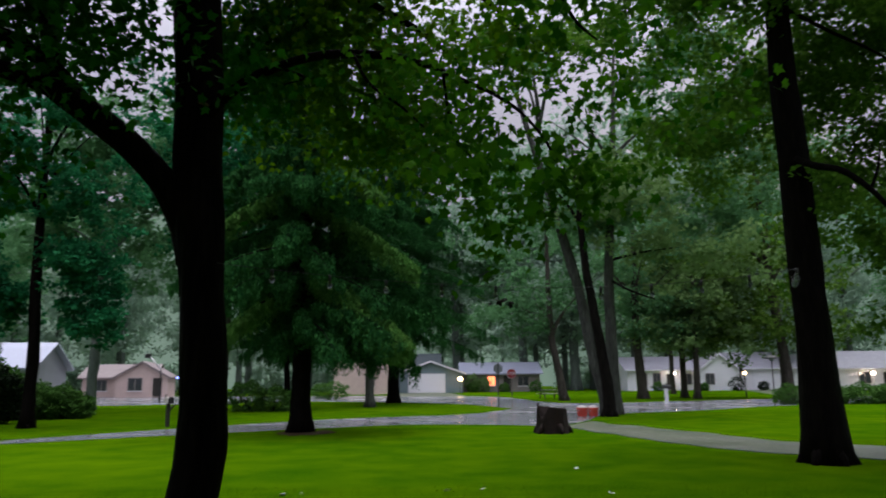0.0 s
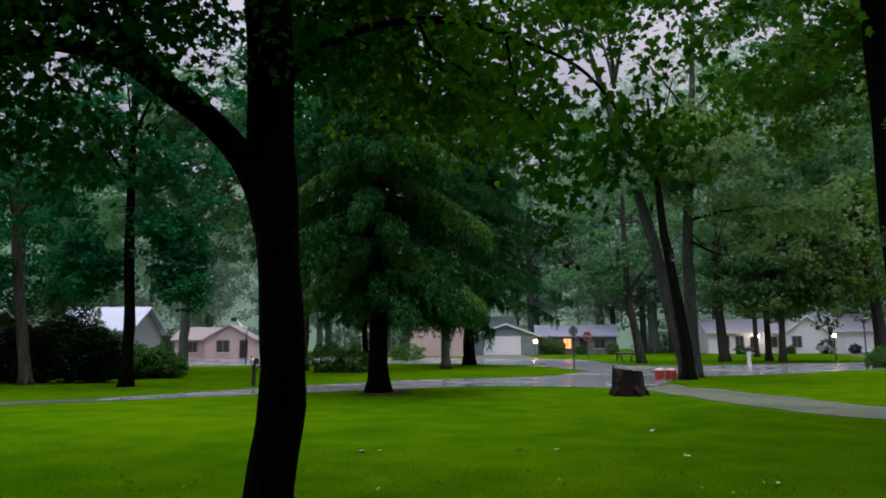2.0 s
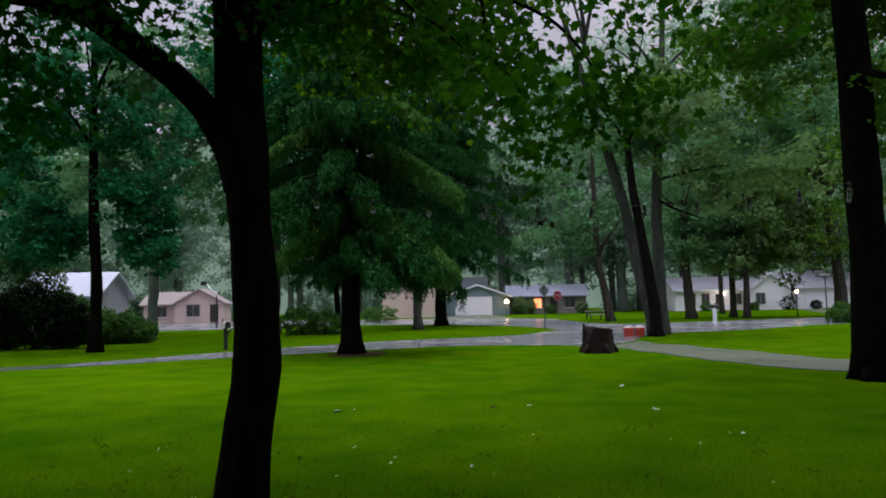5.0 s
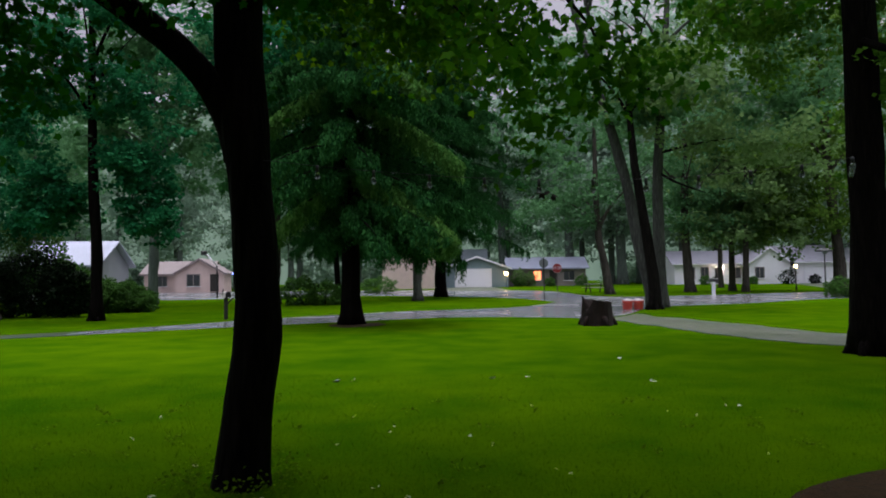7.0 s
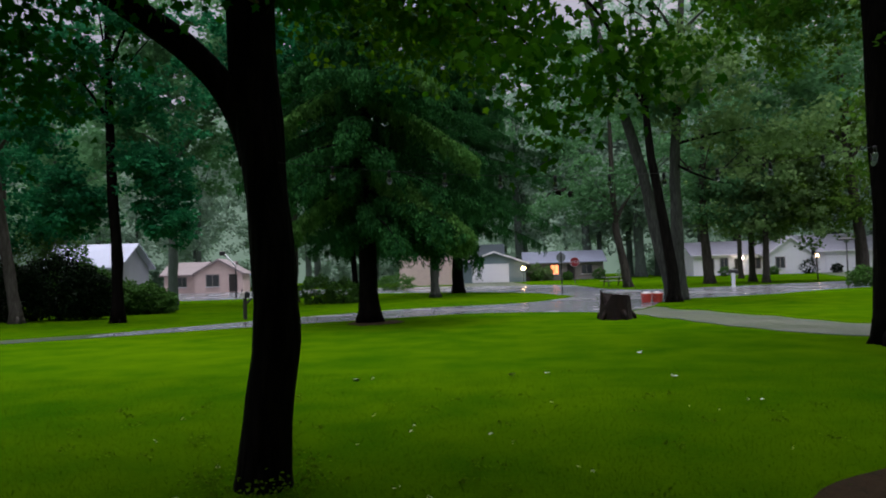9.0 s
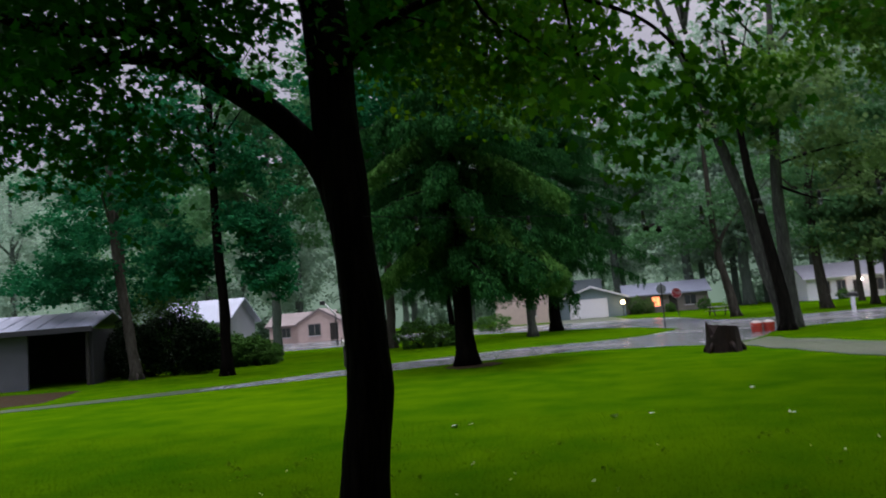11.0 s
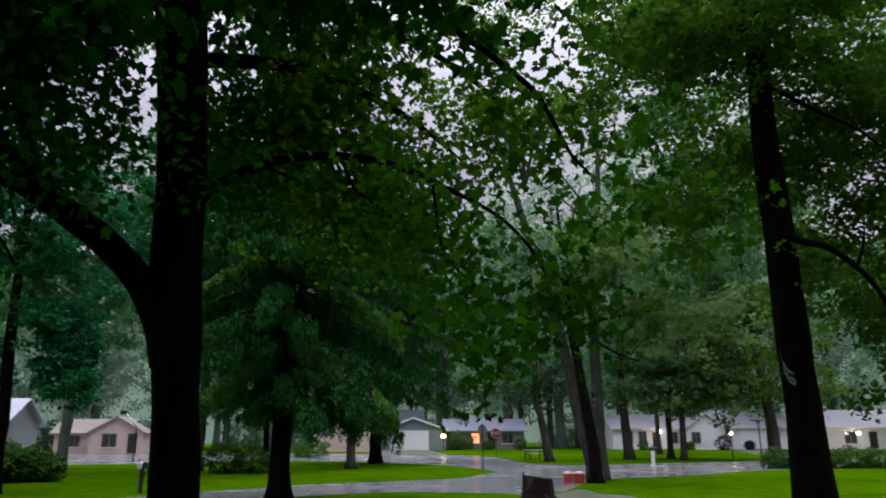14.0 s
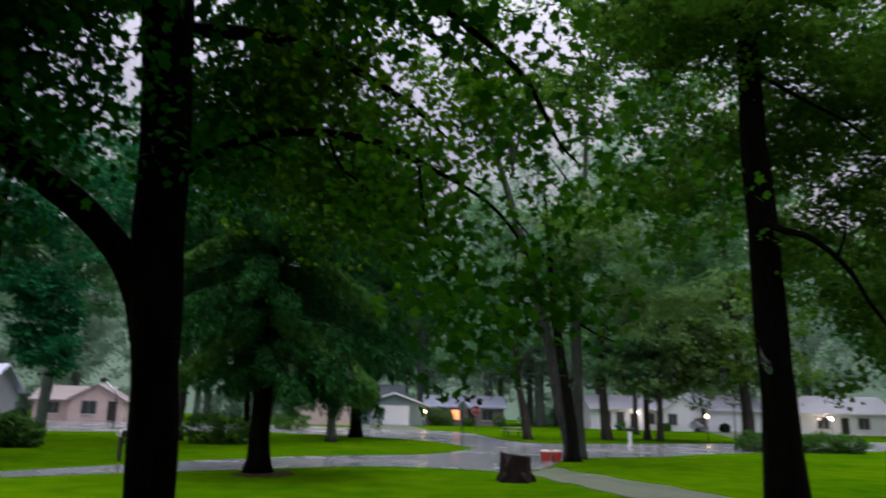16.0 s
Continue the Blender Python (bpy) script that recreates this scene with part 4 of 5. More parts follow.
        prism_into(bm, [(-0.6, 2.664), (3.2, 3.474), (3.2, 3.50), (-0.6, 2.69)], "x", x, x + 0.03)
    part("roof_seam", bm, MAT_ROOFMETAL, roof)
    part("fascia", box(-5.5, 5.4, -0.66, -0.604, 2.42, 2.66), MAT_DARKSIDING, roof)
    part("wall", box(-5.3, 2.5, 0.0, 0.15, 0, 2.53), MAT_SHEDWALL, t, "grey wall panel")
    # inner walls painted near black in place of the shade in here
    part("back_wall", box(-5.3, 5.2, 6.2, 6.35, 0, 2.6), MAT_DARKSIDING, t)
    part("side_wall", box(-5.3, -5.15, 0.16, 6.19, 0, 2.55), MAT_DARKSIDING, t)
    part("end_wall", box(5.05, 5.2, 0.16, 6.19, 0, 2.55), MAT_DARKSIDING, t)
    part("post", box(4.93, 5.07, 0.0, 0.14, 0, 2.53, 0.01), MAT_POSTWOOD, t)
    return t


carport()

# ---- near maple ----
MAPLE = (-2.0, 5.75)


def near_maple():
    rng = np.random.default_rng(11)
    t = thing("maple_tree", 0, 0, 0, "dark-trunked maple forking above the lawn", "tree")
    trunk = [(-2.02, 5.78, -0.1), (-2.01, 5.78, 0.12), (-1.95, 5.78, 0.7), (-1.88, 5.79, 1.24), (-1.895, 5.79, 1.9), (-1.96, 5.82, 2.6), (-2.04, 5.86, 3.3), (-2.08, 5.9, 4.2),
             (-2.2, 5.94, 5.5), (-2.3, 5.98, 6.4), (-2.5, 6.1, 8.5), (-2.4, 6.3, 11)]
    line = smooth_line(trunk, 46)
    zs = [p[2] for p in line]
    rad = np.interp(zs, [-0.1, 0.12, 0.5, 1.1, 1.25, 1.5, 2.4, 3.0, 3.4, 4.2, 5.5, 6.4, 8.5, 11], [0.27, 0.225, 0.195, 0.195, 0.2, 0.175, 0.175, 0.205, 0.2, 0.195, 0.215, 0.22, 0.14, 0.05])
    bm = bmesh.new()
    tube_into(bm, line, list(rad), 22, 0.14, 3)
    # small pale spot on the trunk, placed to fit the camera's view
    scar = bmesh.new()
    bmesh.ops.create_icosphere(scar, subdivisions=2, radius=0.05, matrix=Matrix.Translation((-1.97, 5.68, 4.0)) @ Matrix.Rotation(0.35, 4, "Y") @ Matrix.Diagonal((1.0, 0.5, 0.28, 1)))
    part("pale_bark_spot", scar, MAT_CUTWOOD, t, "small pale spot on the bark")
    # swollen old knot on the side of the trunk
    bmesh.ops.create_uvsphere(bm, u_segments=12, v_segments=8, radius=0.11, matrix=Matrix.Translation((-1.80, 5.74, 1.18)) @ Matrix.Diagonal((0.95, 0.8, 1.6, 1)))
    for f in bm.faces:
        f.smooth = True
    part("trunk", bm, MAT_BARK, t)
    limbs = [
        ([(-2.02, 5.84, 2.7), (-2.12, 5.84, 3.0), (-2.27, 5.74, 3.32), (-2.5, 5.6, 3.6), (-2.72, 5.45, 3.78), (-2.88, 5.3, 3.89), (-3.05, 5.12, 3.97), (-3.38, 4.93, 4.02), (-3.6, 4.78, 3.96), (-3.95, 4.62, 3.77)],
         [0.16, 0.135, 0.12, 0.115, 0.11, 0.10, 0.075, 0.06, 0.05, 0.02]),
        ([(-2.8, 5.4, 3.84), (-2.96, 5.33, 4.05), (-3.08, 5.16, 4.19), (-3.32, 4.98, 4.28), (-3.8, 4.8, 4.26), (-4.45, 4.6, 4.42), (-5.2, 4.3, 4.5)], [0.10, 0.085, 0.075, 0.07, 0.06, 0.045, 0.02]),
        ([(-2.98, 5.35, 4.05), (-3.07, 5.36, 4.3), (-3.18, 5.28, 4.75), (-3.26, 5.22, 5.0), (-3.4, 5.12, 5.4), (-3.5, 5.0, 6.2)], [0.055, 0.05, 0.045, 0.04, 0.035, 0.015]),
        ([(-2.05, 5.84, 3.85), (-1.84, 5.72, 4.03), (-1.59, 5.57, 4.15), (-1.28, 5.4, 4.2), (-0.98, 5.23, 4.2), (-0.7, 5.06, 4.14), (-0.35, 4.89, 4.04), (-0.11, 4.71, 3.89), (0.08, 4.54, 3.73), (0.32, 4.44, 3.57), (0.5, 4.34, 3.4), (0.65, 4.24, 3.16), (0.7, 4.14, 2.96)],
         [0.06, 0.045, 0.042, 0.038, 0.034, 0.034, 0.03, 0.024, 0.017, 0.013, 0.011, 0.009, 0.004]),
        ([(0.02, 4.6, 3.78), (0.05, 4.54, 3.49), (0.09, 4.48, 3.28), (0.17, 4.41, 3.14), (0.3, 4.34, 3.0)], [0.012, 0.01, 0.009, 0.007, 0.004]),
        ([(-0.68, 5.05, 4.13), (-0.62, 4.94, 4.05), (-0.51, 4.84, 3.81), (-0.27, 4.74, 3.59), (-0.11, 4.64, 3.4)], [0.018, 0.015, 0.012, 0.009, 0.004]),
        ([(-1.3, 5.4, 4.19), (-1.15, 5.3, 4.1), (-1.05, 5.25, 4.03), (-1.2, 5.2, 3.96)], [0.014, 0.012, 0.01, 0.005]),
        ([(-2.3, 5.98, 6.3), (-1.4, 5.3, 6.4), (-0.7, 4.4, 5.8), (-0.25, 3.75, 4.9), (-0.02, 3.54, 4.4), (0.13, 3.48, 4.22), (0.32, 3.41, 4.02), (0.5, 3.34, 3.81), (0.59, 3.28, 3.6), (0.65, 3.21, 3.41), (0.73, 3.14, 3.28)],
         [0.1, 0.07, 0.05, 0.03, 0.022, 0.02, 0.018, 0.015, 0.011, 0.008, 0.004]),
        ([(-2.3, 5.98, 6.0), (-1.6, 7.0, 6.8), (-0.6, 8.2, 7.2), (0.6, 9.2, 7.0), (1.6, 9.8, 6.4)], [0.1, 0.08, 0.06, 0.04, 0.015]),
        ([(-2.2, 5.94, 5.4), (-1.3, 6.6, 5.7), (-0.3, 7.4, 5.6), (0.4, 7.8, 5.2)], [0.08, 0.06, 0.04, 0.012]),
        ([(-2.4, 6.0, 6.8), (-3.2, 4.6, 7.4), (-3.6, 3.0, 7.2), (-3.4, 1.6, 6.4)], [0.1, 0.08, 0.05, 0.015]),
        ([(-2.5, 6.1, 7.6), (-4.2, 7.0, 8.4), (-6.0, 7.6, 8.2)], [0.09, 0.06, 0.02]),
        ([(-2.4, 6.05, 7.2), (-1.0, 4.4, 7.8), (0.4, 2.6, 7.0), (1.4, 1.6, 5.8)], [0.09, 0.07, 0.04, 0.012]),
        ([(-2.45, 6.2, 9), (-0.8, 7.4, 9.6), (1.2, 8.4, 9.2), (2.6, 8.8, 8.2)], [0.07, 0.06, 0.04, 0.012]),
    ]
    for i, (pts, rr) in enumerate(limbs):
        bm = bmesh.new()
        n = len(pts) * 3
        rad = np.interp(np.linspace(0, len(rr) - 1, n), range(len(rr)), rr)
        tube_into(bm, smooth_line(pts, n), list(rad), 12 if rr[0] > 0.05 else 8, 0.15, 20 + i)
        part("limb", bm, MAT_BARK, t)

    def along(pts, lo, hi, count, spread, drop=0.0):
        p = np.array(smooth_line(pts, 40))
        k = (lo + (hi - lo) * rng.random(count)) * 39
        i = k.astype(int)
        return p[i] + rng.normal(size=(count, 3)) * spread + (0, 0, -drop)

    def leaves(name, centres, per, radius, size, mat, label=""):
        pos = leaves_round(rng, centres, per, radius, 0.7)
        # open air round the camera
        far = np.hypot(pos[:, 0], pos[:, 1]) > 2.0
        # leaves below the upper crown dropped so the camera sees a bare trunk
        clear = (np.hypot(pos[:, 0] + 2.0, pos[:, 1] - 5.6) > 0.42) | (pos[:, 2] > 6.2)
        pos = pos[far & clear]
        me = leaf_mesh(name, rng, pos, rng.uniform(0.7, 1.25, len(pos)) * size, LOBED, hang=0.7)
        return link_mesh(name, me, mat, t, label)

    # the set at (-0.5, 0.2, 7.2) is unseen, added overhead to darken things below
    dark = np.concatenate([
        along(limbs[0][0], 0.85, 1.0, 14, 0.28), along(limbs[1][0], 0.45, 1.0, 44, 0.42), along(limbs[2][0], 0.2, 1.0, 40, 0.42),
        along(limbs[10][0], 0.25, 1.0, 70, 0.6), along(limbs[11][0], 0.3, 1.0, 60, 0.7),
        clumps_in(rng, 270, (-4.9, 5.6, 5.9), (2.3, 1.6, 1.7), 0.1), clumps_in(rng, 70, (-1.3, 7.4, 6.6), (1.3, 0.9, 1.3), 0.1), clumps_in(rng, 90, (-0.6, 2.9, 4.4), (1.2, 0.7, 0.35), 0.1), clumps_in(rng, 420, (-0.5, 0.2, 7.2), (5.0, 3.6, 1.1), 0.1), clumps_in(rng, 190, (-3.1, 5.0, 5.4), (1.0, 0.8, 0.9), 0.1), clumps_in(rng, 150, (-3.2, 5.2, 6.2), (1.2, 0.8, 0.6), 0.1),
        clumps_in(rng, 50, (-5.6, 6.2, 4.7), (1.4, 0.8, 0.8), 0.1), clumps_in(rng, 20, (-3.7, 5.1, 3.35), (0.8, 0.6, 0.42), 0.1), clumps_in(rng, 16, (-2.3, 4.9, 4.35), (0.35, 0.4, 0.5), 0.1), clumps_in(rng, 70, (-1.9, 7.0, 5.1), (0.6, 0.5, 0.8), 0.1), clumps_in(rng, 30, (-4.9, 5.2, 3.9), (0.9, 0.7, 0.7), 0.1),
        clumps_in(rng, 130, (-2.6, 5.2, 6.4), (1.4, 1.0, 1.0), 0.1), clumps_in(rng, 10, (-1.58, 5.42, 4.08), (0.16, 0.15, 0.2), 0.1)])
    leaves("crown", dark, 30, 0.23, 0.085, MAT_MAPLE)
    # sprigs and far-side leaves below carry painted light in their colour
    lace = np.concatenate([
        along(limbs[3][0], 0.4, 0.62, 10, 0.16), along(limbs[3][0], 0.62, 1.0, 34, 0.24, 0.08), along(limbs[4][0], 0.3, 1.0, 14, 0.16, 0.08),
        along(limbs[5][0], 0.3, 1.0, 12, 0.14), along(limbs[7][0], 0.3, 0.62, 14, 0.3), along(limbs[7][0], 0.62, 1.0, 20, 0.16),
        clumps_in(rng, 32, (1.4, 4.5, 3.7), (0.85, 0.6, 0.7), 0.1), clumps_in(rng, 16, (0.45, 4.0, 2.85), (0.35, 0.3, 0.3), 0.1),
        clumps_in(rng, 10, (0.16, 3.1, 2.62), (0.16, 0.2, 0.22), 0.1), clumps_in(rng, 7, (0.36, 4.0, 2.5), (0.12, 0.14, 0.2), 0.1), clumps_in(rng, 14, (0.75, 4.0, 2.85), (0.35, 0.3, 0.22), 0.1)])
    leaves("crown", lace, 13, 0.12, 0.066, MAT_MAPLE_BACKLIT)
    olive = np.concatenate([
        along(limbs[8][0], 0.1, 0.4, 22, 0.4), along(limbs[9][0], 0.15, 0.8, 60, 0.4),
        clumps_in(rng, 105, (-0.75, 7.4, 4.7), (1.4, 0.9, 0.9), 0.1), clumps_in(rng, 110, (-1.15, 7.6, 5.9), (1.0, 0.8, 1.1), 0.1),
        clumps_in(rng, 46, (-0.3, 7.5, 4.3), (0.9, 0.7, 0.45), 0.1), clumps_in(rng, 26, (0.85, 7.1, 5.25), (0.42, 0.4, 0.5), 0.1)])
    leaves("crown", olive, 28, 0.24, 0.08, MAT_MAPLE_OLIVE_LIT, "leaves at the far side of the crown, olive light put into their colour")
    # wide high clump sets, mostly out of view, added to shade the lawn
    top = np.concatenate([along(limbs[12][0], 0.3, 1.0, 60, 0.55), along(limbs[13][0], 0.1, 0.6, 40, 0.6), clumps_in(rng, 90, (-2.6, 6.4, 9.5), (3.2, 2.6, 2.2), 0.2), clumps_in(rng, 260, (2.8, 3.6, 9.6), (5.0, 3.2, 1.1), 0.1), clumps_in(rng, 380, (-3.4, 2.4, 8.8), (3.6, 3.0, 1.0), 0.1), clumps_in(rng, 330, (-7.0, 9.6, 9.6), (3.4, 3.4, 1.0), 0.1), clumps_in(rng, 240, (-7.4, 4.6, 7.4), (2.4, 3.0, 1.0), 0.1), clumps_in(rng, 150, (0.5, 2.4, 8.4), (6.5, 3.2, 0.7), 0.1)])
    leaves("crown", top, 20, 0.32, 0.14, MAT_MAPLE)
    return t


near_maple()

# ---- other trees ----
# crown sets at y -3.2 to -9.8: mostly unseen, added to shade the lawn
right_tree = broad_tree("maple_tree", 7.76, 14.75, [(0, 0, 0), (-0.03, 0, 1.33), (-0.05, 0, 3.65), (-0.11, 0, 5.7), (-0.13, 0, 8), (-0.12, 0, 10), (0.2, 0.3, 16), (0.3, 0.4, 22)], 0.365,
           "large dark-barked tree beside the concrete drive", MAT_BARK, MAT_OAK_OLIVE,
           [(70, (0.9, 3.0, 10.6), (4.0, 2.4, 2.4)), (20, (-4.2, 2.8, 10.4), (3.2, 1.8, 1.0)), (44, (-3.4, 2.8, 13.2), (4.2, 1.8, 1.7)), (24, (-0.9, 3.2, 7.9), (2.4, 1.8, 1.4)), (60, (3.8, 2.6, 7.0), (3.4, 2.2, 3.4)),
            (110, (4.6, 1.8, 11.2), (4.2, 2.4, 2.8)), (90, (1.8, 2.2, 14), (5.0, 2.6, 3.0)), (36, (2.6, 0.6, 4.7), (1.6, 1.4, 1.5)), (90, (-1.5, -7.2, 11.6), (5.0, 3.4, 1.7)),
            (36, (4.8, -0.6, 3.9), (2.2, 1.6, 1.2)), (26, (-3.0, -0.6, 10.6), (1.7, 1.5, 1.6)), (40, (2.5, 1.0, 8.6), (1.7, 1.3, 2.4)), (36, (0.2, 0.2, 11.4), (1.8, 1.4, 1.1)), (190, (-2.0, -9.8, 9.8), (4.6, 3.4, 0.8)), (90, (-0.3, -3.2, 11.6), (3.6, 2.6, 1.0))], 31, 0.15, 125, 0.55, 4, fork_at=12.5)
side_limb = bmesh.new()
tube_into(side_limb, smooth_line([(-0.1, 0, 9.9), (0.42, 0, 9.63), (0.98, 0, 9.31), (1.97, 0, 8.8), (2.6, 0, 8.3)], 14), list(np.linspace(0.07, 0.015, 14)), 7, 0.2, 9)
part("limb", side_limb, MAT_BARK, right_tree)
low_limb = bmesh.new()
tube_into(low_limb, smooth_line([(-0.15, -0.1, 6.3), (-0.1, -0.9, 5.9), (0.1, -1.5, 5.6), (0.6, -1.72, 5.0), (1.0, -1.72, 4.3), (1.45, -1.7, 3.75), (2.3, -1.6, 3.2)], 18),
          list(np.linspace(0.09, 0.02, 18)), 8, 0.2, 5)
part("limb", low_limb, MAT_BARK, right_tree)
twig_limb = bmesh.new()
tube_into(twig_limb, smooth_line([(0.45, -1.68, 5.2), (0.62, -1.7, 5.6), (0.72, -1.7, 6.1)], 7), list(np.linspace(0.04, 0.012, 7)), 6, 0.2, 6)
part("limb", twig_limb, MAT_BARK, right_tree)
broad_tree("oak_tree", 7.70, 33.0, [(0, 0, 0), (0.0, 0, 1.16), (-0.33, 0, 3.75), (-0.63, 0, 5.8), (-0.8, 0, 7.1), (-1.2, 0, 13)], 0.28,
           "dark leaning stem of a many-stemmed tree by the street", MAT_BARK_BROWN, MAT_HAZE,
           [(60, (1.4, 0, 10.4), (4.2, 3.0, 2.4)), (40, (4.6, 0, 7.6), (3.2, 2.4, 1.3))], 32, 0.24, 46, 0.6, 4, fork_at=9)
grey_oak = broad_tree("oak_tree", 8.42, 34.9, [(0, 0, 0), (0, 0, 1.2), (0, 0, 3.9), (0.03, 0, 6.6), (0.5, 0, 12.5), (0.9, 0, 19)], 0.31,
           "pale grey upright stem of a tree by the street", MAT_BARK_GREY, MAT_FAR,
           [(90, (5.4, 1, 14.0), (5.0, 3.4, 4.4)), (60, (6.5, 1, 19.5), (5.5, 3.0, 2.6)), (26, (-0.6, 0, 9.8), (2.2, 2.4, 1.4)), (40, (5.5, 0, 9.4), (3.6, 2.4, 1.2))], 33, 0.26, 60, 0.65, 3, fork_at=11)
for start, bend, end, thick in (((0.05, 0, 7.45), (1.5, -0.9, 7.7), (3.4, -0.9, 7.95), 0.09), ((0.05, 0, 6.5), (0.9, -0.9, 5.8), (2.0, -0.9, 5.4), 0.08)):
    oak_limb = bmesh.new()
    tube_into(oak_limb, smooth_line([start, bend, end], 10), list(np.linspace(thick, 0.02, 10)), 7, 0.2, 12)
    part("limb", oak_limb, MAT_BARK_BROWN, grey_oak)
broad_tree("oak_tree", 8.30, 35.5, [(0, 0, 0), (-0.3, 0, 1.5), (-0.74, 0, 3.35), (-1.22, 0, 5.87), (-1.7, 0, 7.84), (-2.55, 0, 11), (-3.55, 0, 14.5), (-4.65, 0, 18.5)], 0.34,
           "pale grey leaning stem of a tree by the street", MAT_BARK_GREY, MAT_FAR,
           [(16, (-3.6, 0, 18.5), (2.6, 2.6, 1.6)), (26, (-0.2, 0.5, 11), (2.0, 2.0, 1.4)), (30, (-4.5, 1, 11.5), (2.4, 2, 1.6))], 34, 0.26, 50, 0.65, 3, fork_at=13)
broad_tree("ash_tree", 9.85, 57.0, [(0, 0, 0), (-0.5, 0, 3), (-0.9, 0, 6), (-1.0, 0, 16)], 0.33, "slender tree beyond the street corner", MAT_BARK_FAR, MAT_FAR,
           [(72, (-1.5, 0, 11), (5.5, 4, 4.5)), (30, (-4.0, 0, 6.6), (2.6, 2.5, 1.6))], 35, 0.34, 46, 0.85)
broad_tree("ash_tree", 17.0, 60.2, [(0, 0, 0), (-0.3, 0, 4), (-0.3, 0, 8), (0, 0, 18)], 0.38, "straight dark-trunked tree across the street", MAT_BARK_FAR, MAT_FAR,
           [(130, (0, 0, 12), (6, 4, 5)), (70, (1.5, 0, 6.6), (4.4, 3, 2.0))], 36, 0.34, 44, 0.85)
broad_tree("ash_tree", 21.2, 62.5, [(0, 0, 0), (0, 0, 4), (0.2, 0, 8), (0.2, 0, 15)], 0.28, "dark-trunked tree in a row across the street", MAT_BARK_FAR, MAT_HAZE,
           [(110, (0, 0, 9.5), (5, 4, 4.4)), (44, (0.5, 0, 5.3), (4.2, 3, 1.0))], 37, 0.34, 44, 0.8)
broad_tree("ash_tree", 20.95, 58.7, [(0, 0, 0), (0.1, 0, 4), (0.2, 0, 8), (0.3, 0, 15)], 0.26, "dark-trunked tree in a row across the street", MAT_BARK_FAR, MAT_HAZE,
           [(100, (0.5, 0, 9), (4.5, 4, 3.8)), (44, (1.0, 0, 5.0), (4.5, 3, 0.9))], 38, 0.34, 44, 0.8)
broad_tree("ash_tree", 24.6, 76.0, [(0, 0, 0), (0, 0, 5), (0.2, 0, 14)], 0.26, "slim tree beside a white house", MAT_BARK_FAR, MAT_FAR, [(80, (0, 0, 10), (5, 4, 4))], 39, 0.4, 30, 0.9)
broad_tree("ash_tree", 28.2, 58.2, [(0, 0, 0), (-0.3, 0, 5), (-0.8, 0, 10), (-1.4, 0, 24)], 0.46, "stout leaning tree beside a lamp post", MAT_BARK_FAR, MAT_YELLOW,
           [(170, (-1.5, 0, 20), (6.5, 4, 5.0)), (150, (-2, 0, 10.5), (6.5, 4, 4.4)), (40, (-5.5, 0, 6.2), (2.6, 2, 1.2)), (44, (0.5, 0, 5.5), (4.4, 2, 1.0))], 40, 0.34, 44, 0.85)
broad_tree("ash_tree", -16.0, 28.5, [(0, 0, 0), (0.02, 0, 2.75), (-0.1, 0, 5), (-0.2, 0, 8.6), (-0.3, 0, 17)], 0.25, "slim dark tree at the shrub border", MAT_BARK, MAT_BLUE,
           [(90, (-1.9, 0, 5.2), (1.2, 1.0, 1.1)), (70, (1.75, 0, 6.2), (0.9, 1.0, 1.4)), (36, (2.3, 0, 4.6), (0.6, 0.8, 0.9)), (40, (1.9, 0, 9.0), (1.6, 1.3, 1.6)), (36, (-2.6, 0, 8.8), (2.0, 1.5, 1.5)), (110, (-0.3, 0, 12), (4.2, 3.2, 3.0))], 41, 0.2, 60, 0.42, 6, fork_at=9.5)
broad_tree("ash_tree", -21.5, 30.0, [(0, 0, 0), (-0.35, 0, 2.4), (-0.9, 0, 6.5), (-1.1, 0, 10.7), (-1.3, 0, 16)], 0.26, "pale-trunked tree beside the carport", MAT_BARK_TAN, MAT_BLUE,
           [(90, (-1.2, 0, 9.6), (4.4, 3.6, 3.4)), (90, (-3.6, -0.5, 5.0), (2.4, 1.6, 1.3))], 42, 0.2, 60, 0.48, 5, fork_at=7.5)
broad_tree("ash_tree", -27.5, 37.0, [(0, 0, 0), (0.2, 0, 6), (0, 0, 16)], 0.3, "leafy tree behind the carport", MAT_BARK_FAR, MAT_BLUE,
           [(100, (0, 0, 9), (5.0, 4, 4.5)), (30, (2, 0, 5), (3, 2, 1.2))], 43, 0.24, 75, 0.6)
broad_tree("ash_tree", -13.5, 45.0, [(0, 0, 0), (0.2, 0, 6), (0, 0, 18)], 0.34, "leafy tree beyond the border, paled by haze put into its colour", MAT_BARK_FAR, MAT_FAR,
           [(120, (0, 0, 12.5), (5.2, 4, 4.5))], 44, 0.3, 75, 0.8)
broad_tree("ash_tree", -22.5, 47.0, [(0, 0, 0), (0.2, 0, 6), (0, 0, 18)], 0.34, "leafy tree behind the slim tree, paled by haze put into its colour", MAT_BARK_MIST, MAT_FAR,
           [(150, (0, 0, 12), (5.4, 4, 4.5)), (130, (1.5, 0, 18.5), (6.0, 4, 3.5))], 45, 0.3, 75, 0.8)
broad_tree("ash_tree", -12.5, 38.5, [(0, 0, 0), (0.2, 0, 6), (0, 0, 21)], 0.3, "tall blue-green tree behind the spruce", MAT_BARK_FAR, MAT_BLUE,
           [(170, (0.5, 0, 14.5), (4.6, 3.6, 6.0))], 46, 0.27, 75, 0.75)
